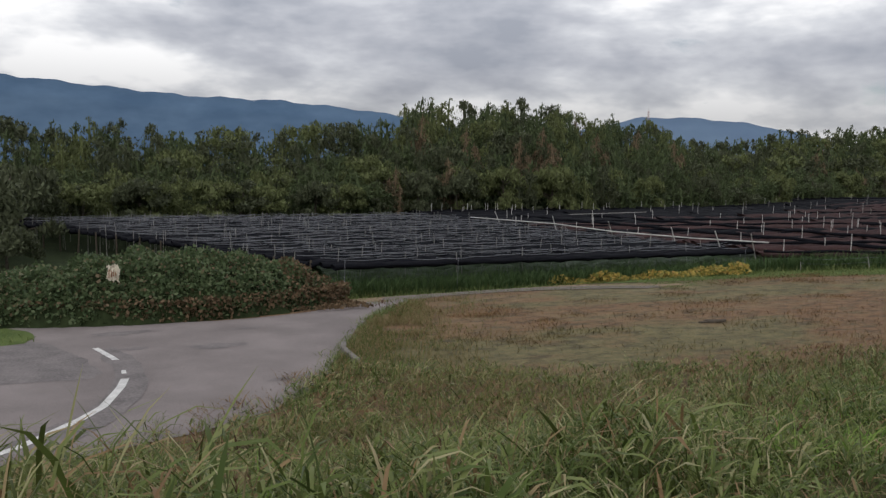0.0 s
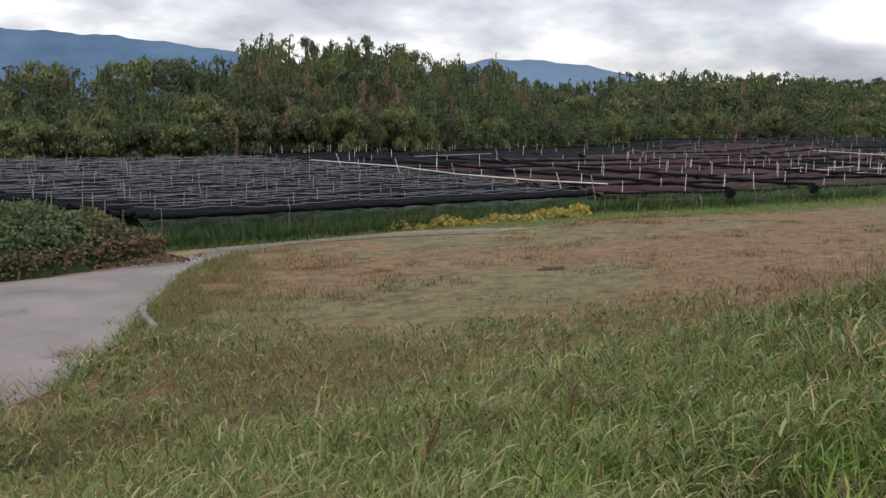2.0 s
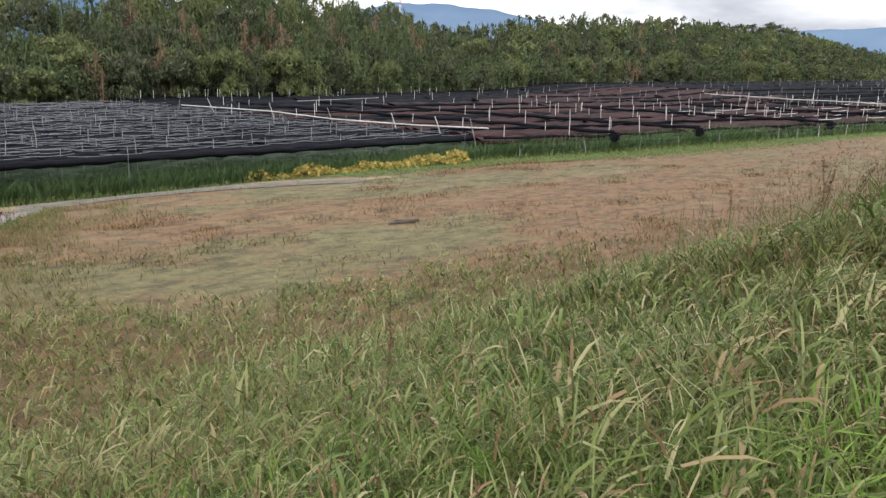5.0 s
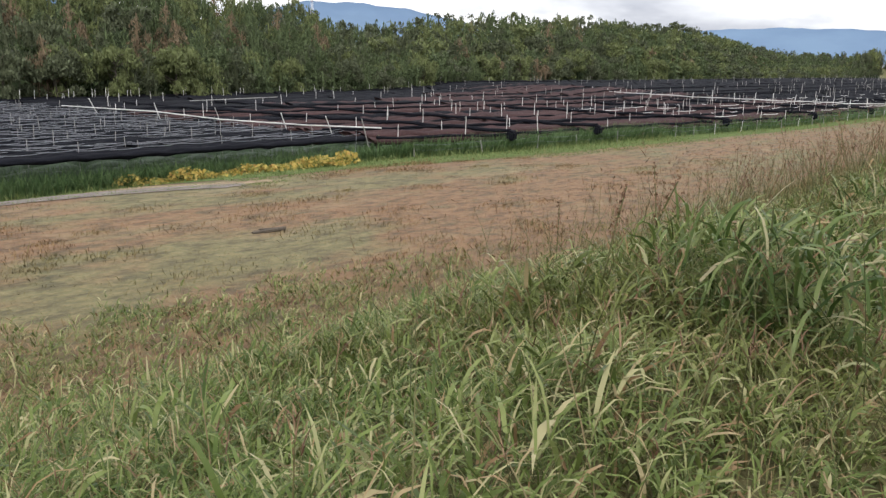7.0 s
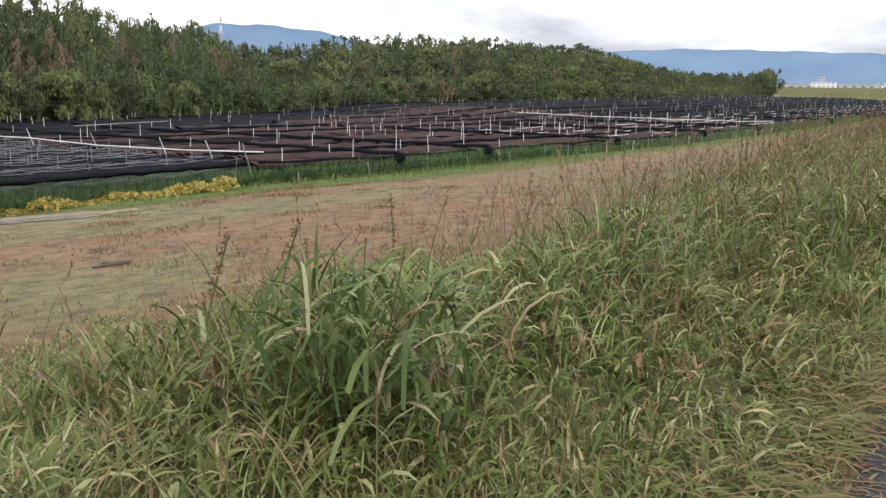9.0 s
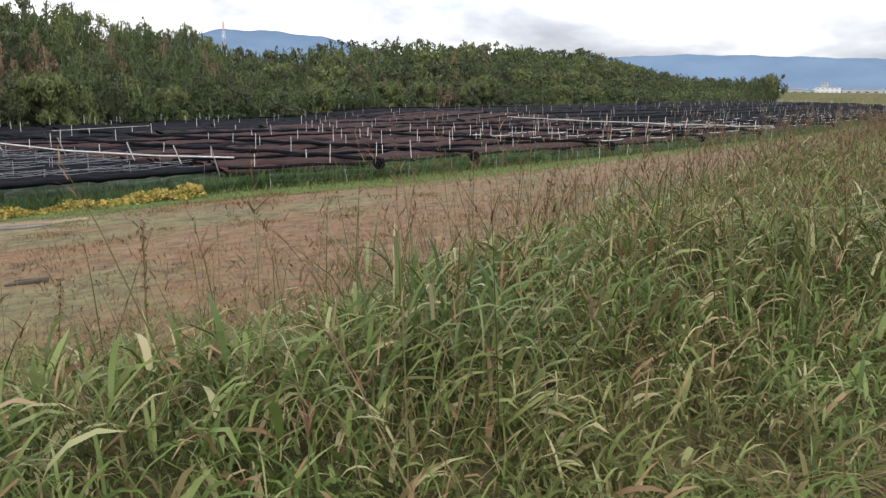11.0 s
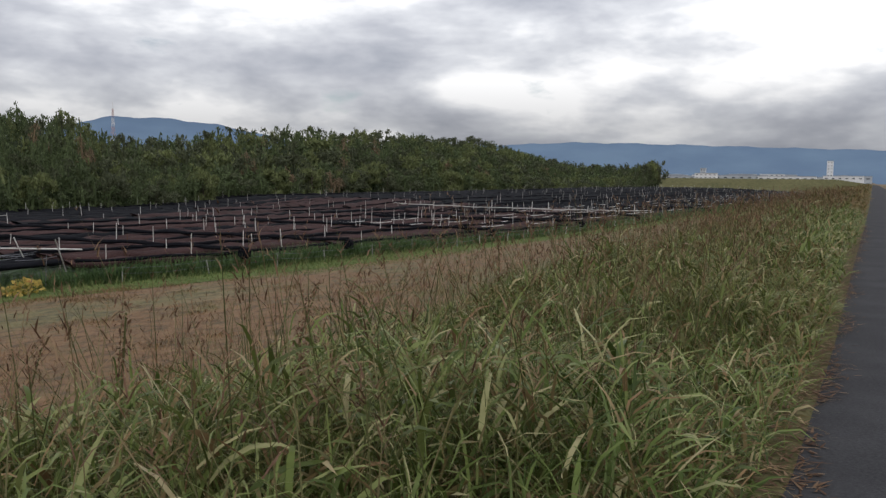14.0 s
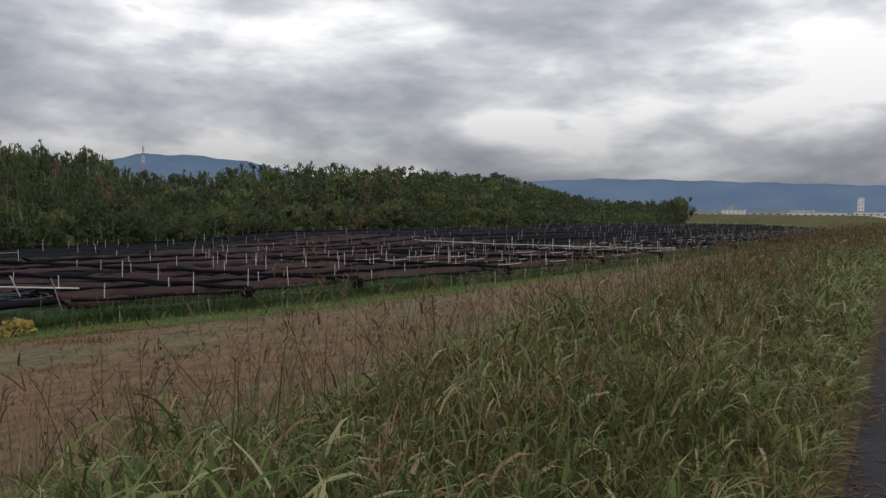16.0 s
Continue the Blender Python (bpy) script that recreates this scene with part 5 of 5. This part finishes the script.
def dock_stalk(x, y, h, lean, seed):
    ob = thing("dock_stalk", x, y, float(gz(x, y)), "dry dark brown seed stalk standing above the grass", "weed", "dry stalks on the bank")
    r = np.random.default_rng(seed)
    a = r.uniform(0, math.tau)
    s = np.linspace(0, 1, 6)
    px, py = lean * s ** 1.6 * math.cos(a), lean * s ** 1.6 * math.sin(a)
    bm = bmesh.new()
    tube(bm, [(px[k], py[k], h * s[k] - 0.04) for k in range(6)], [0.009 * (1.1 - 0.6 * v) for v in s], 5)
    part("stem", bm, M["stem"], ob)
    m = 110
    u = r.uniform(0.62, 1.03, m)
    c = np.stack([np.interp(u, s, px) + r.normal(0, 0.015, m), np.interp(u, s, py) + r.normal(0, 0.015, m), np.interp(u, s, h * s)], -1)
    v, f = leaf_cards(c, 0.0115, seed + 1, -0.9, 2.4)
    tagged(part("seed_spike", mesh_from("seed_spike", v, f, M["seed"]), None, ob), kind="stuff")
    v, q, t = arched(np.zeros(5), np.zeros(5), h * np.array([0.1, 0.25, 0.35, 0.45, 0.55]), np.full(5, 0.3), np.full(5, 0.016), seed + 2, 0.6, 2.0, 4)
    part("stalk_leaves", mesh_from("stalk_leaves", v, [q, t], M["tall_grass"]), None, ob)


for args in DOCKS:
    dock_stalk(*args)


# ---- forest ----
def inner_leaves(centres, radii, r, sides=6):
    """Broad overlapping leaf masses round a line of centres, one loose quad each."""
    n = len(centres)
    ring = np.empty((n, sides, 3))
    for k in range(n):
        a = np.arange(sides) * math.tau / sides + k * 0.5
        rad = radii[k] * r.uniform(0.7, 1.2, sides)
        ring[k] = np.stack([centres[k][0] + rad * np.cos(a), centres[k][1] + rad * np.sin(a), centres[k][2] + r.normal(0, 0.15, sides)], -1)
    nxt = np.roll(ring, -1, axis=1)
    return np.stack([ring[:-1], nxt[:-1], nxt[1:], ring[1:]], 2).reshape(-1, 4, 3)


def tree_meshes(seed, height, spread_r, drooping):
    """Trunk with limbs and a crown of leaf clumps with gaps."""
    r = np.random.default_rng(seed)
    bm = bmesh.new()
    lean = r.normal(0, 0.05, 2) * height
    spine = [Vector((lean[0] * s * s, lean[1] * s * s, height * 0.93 * s)) for s in (0, 0.25, 0.5, 0.75, 1)]
    tube(bm, spine, [0.24, 0.19, 0.14, 0.08, 0.03], 7)
    centres, sizes = [], []
    for k in range(int(r.integers(15, 21))):
        s = r.uniform(0.22, 1.0)
        a = k * 2.4 + r.normal(0, 0.3)
        reach = spread_r * (0.25 + 0.9 * math.sqrt(max(0.0, 1 - ((s - 0.45) / 0.6) ** 2))) * r.uniform(0.35, 0.95)
        p0 = spine[0].lerp(spine[-1], s * 0.93)
        p0.x, p0.y = lean[0] * s * s, lean[1] * s * s
        p1 = p0 + Vector((math.cos(a) * reach, math.sin(a) * reach, r.uniform(0.2, 1.1)))
        tube(bm, [p0, p0.lerp(p1, 0.5) + Vector((0, 0, 0.2)), p1], [0.07, 0.05, 0.02], 5)
        centres.append(p1), sizes.append(spread_r * r.uniform(0.28, 0.46))
    pts, cores = [], []
    for c, s in zip(centres, sizes):
        cores.append(inner_leaves([(c.x, c.y, c.z + s * u) for u in (-0.6, -0.25, 0.2, 0.58)], [s * 0.20, s * 0.40, s * 0.36, s * 0.08], r, 5))
        m = int(130 * (s / 1.1) ** 1.4) + 30
        d = r.normal(0, 1, (m, 3))
        d /= np.linalg.norm(d, axis=1, keepdims=True)
        q = r.uniform(0.35, 1.08, m) ** 0.6
        p = d * (q * s)[:, None] * np.array([1, 1, 0.78])
        p[:, 2] -= drooping * (p[:, 0] ** 2 + p[:, 1] ** 2) / s
        pts.append(p + np.array(c))
    return bm, np.concatenate(pts), np.concatenate(cores)


def bamboo_meshes(seed, height, culms=5):
    """A clump of culms that nod at the top, each a slender plume of hanging leaf tufts."""
    r = np.random.default_rng(seed)
    bm, pts, cores = bmesh.new(), [], []
    for k in range(culms):
        a, d = k * 2.4 + r.normal(0, 0.3), 2.2 * math.sqrt((k + 0.3) / culms)
        h, arch = height * (1.0 if k == 0 else r.uniform(0.62, 0.96)), r.uniform(0.4, 1.3)
        b = r.uniform(0, math.tau)
        s = np.linspace(0, 1, 7)
        px, py = d * math.cos(a) + arch * math.cos(b) * s ** 3.5, d * math.sin(a) + arch * math.sin(b) * s ** 3.5
        pz = h * (s - 0.05 * s ** 5)
        tube(bm, [(px[j], py[j], pz[j]) for j in range(7)], [0.065 * (1.08 - v) for v in s], 5)
        us = (0.16, 0.32, 0.50, 0.68, 0.85, 0.97)
        cores.append(inner_leaves([(np.interp(u, s, px), np.interp(u, s, py), np.interp(u, s, pz)) for u in us],
                                  [0.03 + 0.20 * math.sin(min(1.0, (u - 0.15) / 0.88 + 0.02) ** 1.2 * math.pi) ** 0.9 for u in us], r))
        for _ in range(19):
            u = 0.14 + 0.86 * r.uniform() ** 0.7
            rad = 0.12 + 1.30 * math.sin(min(1.0, (u - 0.15) / 0.88) ** 1.2 * math.pi) ** 0.9
            t, q = r.uniform(0, math.tau), rad * r.uniform(0.25, 1.0)
            c = np.array([np.interp(u, s, px) + q * math.cos(t), np.interp(u, s, py) + q * math.sin(t), np.interp(u, s, pz) - 0.35 * q])
            m, size = int(r.integers(14, 20)), r.uniform(0.40, 0.76)
            g = r.normal(0, 0.5, (m, 2)) * size
            pts.append(np.stack([c[0] + g[:, 0], c[1] + g[:, 1], c[2] - 0.8 * (g[:, 0] ** 2 + g[:, 1] ** 2) / size + r.normal(0, 0.14, m)], -1))
    return bm, np.concatenate(pts), np.concatenate(cores)


def forest_front(y):
    return float(np.interp(y, [-40, 80, 190, 480, 540], [-89.5, -90.5, -112, -116, -112]))


def forest_height(y):
    """Height of the tree line, taken 18 m behind the wood's edge."""
    return float(np.interp(y, [-20, 12, 21, 31, 42, 55, 61, 78, 87, 92, 105, 117, 126, 134, 154, 165, 195, 227, 283, 315, 345, 386, 430, 450, 520, 560, 586, 620],
                           [11.6, 11.6, 12.1, 11.2, 11.8, 14.4, 17.2, 17.6, 18.2, 16.2, 16.4, 16.6, 14.2, 14.0, 14.9, 16.6, 18.6, 19.8, 20.3, 20.8, 19.6, 16.6, 14.6, 14.2, 15.4, 17.0, 20.0, 19.5]))


def crown_top(y, d):
    """Where the tree tops lie d metres behind the wood's edge: they climb a wooded hill."""
    x = forest_front(y) - d
    k = (forest_front(y) - 18) / x
    reach = math.hypot(x, y - 9)
    high = (forest_height(9 + (y - 9) * k) - 6.6) / (reach * k)
    low = -5.8 / math.hypot(forest_front(y), y - 9)
    f = float(np.interp(d, [0, 5, 10, 16, 22, 30, 38], [0.42, 0.56, 0.68, 0.80, 0.90, 0.96, 1.0]))
    f += (1 - f) * min(1.0, max(0.0, (y - 470) / 55))
    return 6.6 + reach * (low + (high - low) * f)


def forest():
    kinds = []
    for k, (h, sp, dr, mat) in enumerate(((11, 3.3, 0.25, "leaf_a"), (12, 3.0, 0.35, "leaf_a"), (8, 2.6, 0.2, "leaf_b"), (7, 2.8, 0.15, "leaf_b"), (11, 2.7, 0.4, "leaf_c"), (12, 2.6, 0.3, "leaf_rust"), (7, 2.5, 0.3, "leaf_c"), (11, 2.8, 0.3, "leaf_b"))):
        bm, pts, cores = tree_meshes(1100 + k, h, sp, dr) if k in (2, 3, 6) else bamboo_meshes(1100 + k, h)
        v, f = leaf_cards(pts, 0.16 if k in (2, 3, 6) else 0.155, 1200 + k, 1.1, 3.2)
        v = np.concatenate([v, cores.reshape(-1, 3)])
        f = np.arange(len(v)).reshape(-1, 4)
        trunk = bpy.data.meshes.new("trunk")
        bm.to_mesh(trunk)
        bm.free()
        trunk.materials.append(M["bark"] if k in (2, 3, 6) else M["bamboo_culm"])
        kinds.append((h, trunk, mesh_from("crown", v, f, M[mat]), v, f, mat))
    words = {"leaf_a": "dark green bamboo clump with drooping feathery foliage", "leaf_b": "dark leafy forest tree at the wood's edge", "leaf_c": "yellowish green forest tree with feathery crown", "leaf_rust": "bamboo clump with withered rust-brown foliage"}
    r = np.random.default_rng(1300)
    firsts = {}

    def plant(k):
        if k in firsts:
            return copy_thing(firsts[k], Matrix())
        firsts[k] = t = new("forest_tree")
        part("trunk", kinds[k][1], None, t)
        part("crown", kinds[k][2], None, t)
        return tagged(t, words[kinds[k][5]], "tree", "trees at the forest edge")

    far = {m: [[], [], 0] for m in words}
    y = -16.0
    while y < 536:
        for row, depth in enumerate((0, 4, 8.5, 13, 18, 24, 31, 38)):
            yy = y + r.uniform(-1.6, 1.6) + (row % 2) * 2.0
            d = max(0.0, depth + r.normal(0, 1.0))
            k = int(r.choice(8, p=[0.25, 0.22, 0.03, 0.02, 0.22, 0.02, 0.03, 0.21]))
            if row == 0 and r.uniform() < 0.4:
                k = int(r.choice([3, 6, 2]))
            h, trunk, crown, v, f, mat = kinds[k]
            x = forest_front(yy) - d
            top = crown_top(yy, d) * r.uniform(0.95, 1.06) + (0.5 if row > 4 else 0)
            tall = min(top, h * r.uniform(0.85, 1.1))
            if yy > 455:
                tall = top
            s = tall / h
            wide = r.uniform(0.8, 1.15) * (1.0 + min(0.6, max(0, y - 110) / 300)) * (1.25 if k in (2, 3, 6) and row > 1 else 1.0)
            if (row == 0 and y < 250) or (row == 1 and y < 120):
                t = plant(k)
                t.matrix_basis = pose(x, yy, max(0.0, top - tall), 0, 0, r.uniform(0, 360)) @ Matrix.Diagonal((wide, wide, s, 1))
            else:
                sub = (r.uniform(0, 1, len(f)) < (0.95 if y < 130 else 0.42)) & (v.reshape(-1, 4, 3)[:, 0, 2] > h * (0.3 if row < 2 or yy > 455 else 0.46))
                if k in (2, 3, 6):
                    sub &= r.uniform(0, 1, len(f)) < 0.4
                a = r.uniform(0, math.tau)
                R = np.array([[math.cos(a), -math.sin(a), 0], [math.sin(a), math.cos(a), 0], [0, 0, 1]])
                q = v.reshape(-1, 4, 3)[sub]
                if y >= 130:
                    q = q.mean(1, keepdims=True) + (q - q.mean(1, keepdims=True)) * 1.5
                vv = (q.reshape(-1, 3) * np.array([wide, wide, s])) @ R.T + np.array([x, yy, top - tall])
                bucket = far[mat]
                bucket[0].append(vv.astype(np.float32)), bucket[1].append(np.arange(len(vv)).reshape(-1, 4) + bucket[2])
                bucket[2] += len(vv)
        y += 3.7 if y < 130 else 5.6
    for mat, (V, F, n) in far.items():
        if V:
            tagged(part("far_woods", mesh_from("far_woods", np.concatenate(V), np.concatenate(F), M[mat])), "dense wood of " + {"leaf_a": "dark green bamboo", "leaf_b": "dark leafy bamboo and trees", "leaf_c": "yellowish green bamboo", "leaf_rust": "withered rusty bamboo"}[mat] + " on the rise behind the tea field", "woods", kind="stuff")
    for x, yy, s in ((-64, 2.5, 0.8), (-71, 5.0, 1.0), (-58, 0.0, 0.65), (-52, 3.0, 0.5), (-80, 1.0, 1.0), (-70, -5.0, 0.8), (-84, 6.0, 1.0)):
        t = plant(3)
        t.matrix_basis = pose(x, yy, -0.6 * s, 0, 0, x * 37) @ Matrix.Diagonal((s * 1.3, s * 1.3, s, 1))
        tagged(t, "low dark green shrub beside the tea field", "shrub", "shrubs by the tea field")
        t.name = "shrub"
    for yy, d, s in ((75, 6, 1.0), (71, 8, 0.9), (78, 12, 0.8), (64, 11, 0.8), (60, 17, 0.7), (111, 12, 0.8), (106, 17, 0.7), (55, 1, 0.6), (222, 20, 1.2), (198, 5, 1.1), (47, 0, 0.5), (158, 9, 0.8), (92, 14, 0.7)):
        t = plant(5)
        top = crown_top(yy, d) + 1.7
        tall = min(top, 12 * (0.6 + 0.5 * s))
        t.matrix_basis = pose(forest_front(yy) - d, yy, top - tall, 0, 0, yy * 53) @ Matrix.Diagonal((s, s, tall / 12, 1))
    # hillside under the crowns, their shade put into its dark soil colour
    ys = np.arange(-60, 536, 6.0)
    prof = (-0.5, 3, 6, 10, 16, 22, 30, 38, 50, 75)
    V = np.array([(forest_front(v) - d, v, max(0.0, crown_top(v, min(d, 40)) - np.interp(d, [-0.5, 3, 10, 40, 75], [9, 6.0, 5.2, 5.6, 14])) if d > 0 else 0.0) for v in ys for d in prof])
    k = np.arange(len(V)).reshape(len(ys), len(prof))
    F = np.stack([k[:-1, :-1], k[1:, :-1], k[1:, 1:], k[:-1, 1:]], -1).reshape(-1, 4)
    tagged(part("ground_wooded_bank", mesh_from("ground_wooded_bank", V, F, M["soil"])), "wooded rise behind the tea field, coloured dark for crown shade", "hill", kind="structure")


forest()


# ---- distance ----
def ridge(name, points, material, label, base=-20):
    """A far ridge from azimuth (degrees left of north), distance and height."""
    r = random.Random(len(points) + 3)
    V, F = [], []
    az = np.arange(points[0][0], points[-1][0] + 0.01, 0.25)
    hs = np.interp(az, [p[0] for p in points], [p[2] for p in points])
    ds = np.interp(az, [p[0] for p in points], [p[1] for p in points])
    for k, (a, h, d) in enumerate(zip(az, hs, ds)):
        t = radians(a)
        h2 = h * (1 + 0.012 * math.sin(a * 1.9) + 0.005 * math.sin(a * 4.7)) + r.uniform(-0.5, 0.5)
        for q, f in ((0.92, -0.06), (0.95, 0.35), (0.98, 0.75), (1.0, 1.0), (1.03, 0.6)):
            V.append((-math.sin(t) * d * q, math.cos(t) * d * q, h2 * f))
    n = 5
    k = np.arange(len(V)).reshape(-1, n)
    F = np.stack([k[:-1, :-1], k[:-1, 1:], k[1:, 1:], k[1:, :-1]], -1).reshape(-1, 4)
    return tagged(part(name, mesh_from(name, np.array(V), F, material)), label, "mountain", kind="structure")


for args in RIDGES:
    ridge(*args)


def block_building(x, y, w, d, h, label, wall="wall_white", rows=2, cols=5, gable=0.0):
    ob = thing("building", x, y, 0, label, "building", "far town buildings")
    bm = bmesh.new()
    box(bm, -w / 2, w / 2, -d / 2, d / 2, 0, h)
    part("wall", bm, M[wall], ob)
    bm = bmesh.new()
    if gable:
        pr = [(-w / 2 - 0.5, h), (0, h + gable), (w / 2 + 0.5, h), (w / 2 + 0.5, h - 0.3), (-w / 2 - 0.5, h - 0.3)]
        a = [bm.verts.new((px, -d / 2 - 0.5, pz)) for px, pz in pr]
        b = [bm.verts.new((px, d / 2 + 0.5, pz)) for px, pz in pr]
        bm.faces.new(a), bm.faces.new(b[::-1])
        for k in range(5):
            bm.faces.new((a[k], b[k], b[(k + 1) % 5], a[(k + 1) % 5]))
        bmesh.ops.recalc_face_normals(bm, faces=bm.faces[:])
    else:
        box(bm, -w / 2 - 0.4, w / 2 + 0.4, -d / 2 - 0.4, d / 2 + 0.4, h, h + 0.8)
    part("roof", bm, M["roof_grey"], ob)
    me = bpy.data.meshes.new("window")
    bm = bmesh.new()
    box(bm, -w / cols * 0.2, w / cols * 0.2, -0.15, 0.15, -h / rows * 0.11, h / rows * 0.11)
    bm.to_mesh(me)
    bm.free()
    me.materials.append(M["glass_dark"])
    for i in range(rows):
        for j in range(cols):
            part("window", me, None, ob).location = (-w / 2 + (j + 0.5) * w / cols, -d / 2, (i + 0.55) * h / rows)


town = random.Random(9)
for k in range(22):
    w = town.uniform(9, 26)
    BUILDINGS.append((-392 + k * 17.5, town.uniform(1540, 1750), w, 9, town.uniform(5.0, 10.5), "small pale building of the far town", "wall_white" if k % 3 else "wall_grey", 2, 4, 0.0 if k % 2 else 2.0))
for x, y, w, d, h, *rest in BUILDINGS:
    block_building(x, y, w * 1.9 if w > 10 else w, d, h if h > 30 or y < 1300 else 5 + h * 1.35, *rest)


def radio_mast():
    ob = thing("radio_mast", -870, 830, 0, "red and white lattice radio mast beyond the wood", "mast")
    for k in range(8):
        z0, z1 = k * 11.3, (k + 1) * 11.3
        w0, w1 = 4.2 - 0.46 * k, 4.2 - 0.46 * (k + 1)
        bm = bmesh.new()
        cs = [(-1, -1), (1, -1), (1, 1), (-1, 1)]
        for j in range(4):
            a, b = cs[j], cs[(j + 1) % 4]
            rod(bm, (a[0] * w0, a[1] * w0, z0), (a[0] * w1, a[1] * w1, z1), 0.18, 0.16, 5)
            rod(bm, (a[0] * w0, a[1] * w0, z0), (b[0] * w1, b[1] * w1, z1), 0.10, 0.10, 4)
            rod(bm, (b[0] * w0, b[1] * w0, z0), (a[0] * w1, a[1] * w1, z1), 0.10, 0.10, 4)
        part("mast_section", bm, M["mast_red"] if k % 2 else M["mast_white"], ob)
    bm = bmesh.new()
    rod(bm, (0, 0, 90), (0, 0, 100), 0.3, 0.15, 6)
    part("aerial", bm, M["mast_white"], ob)


radio_mast()


def far_embankment():
    xs, hs = (-170, -150, -20, 34), (0, 8.2, 8.2, 0)
    bm = bmesh.new()
    rows = []
    for y, f in ((590, 0.0), (612, 1.0), (622, 1.0), (650, 0.0)):
        rows.append([bm.verts.new((x, y, max(0.0, h * f) - 0.2 + (0.2 if f else 0))) for x, h in zip(xs, hs)])
    for p, q in zip(rows, rows[1:]):
        for k in range(3):
            bm.faces.new((p[k], p[k + 1], q[k + 1], q[k]))
    tagged(part("ground_far_bank", bm, M["olive_bank"]), "far green embankment before the town", "bank", kind="structure")


far_embankment()
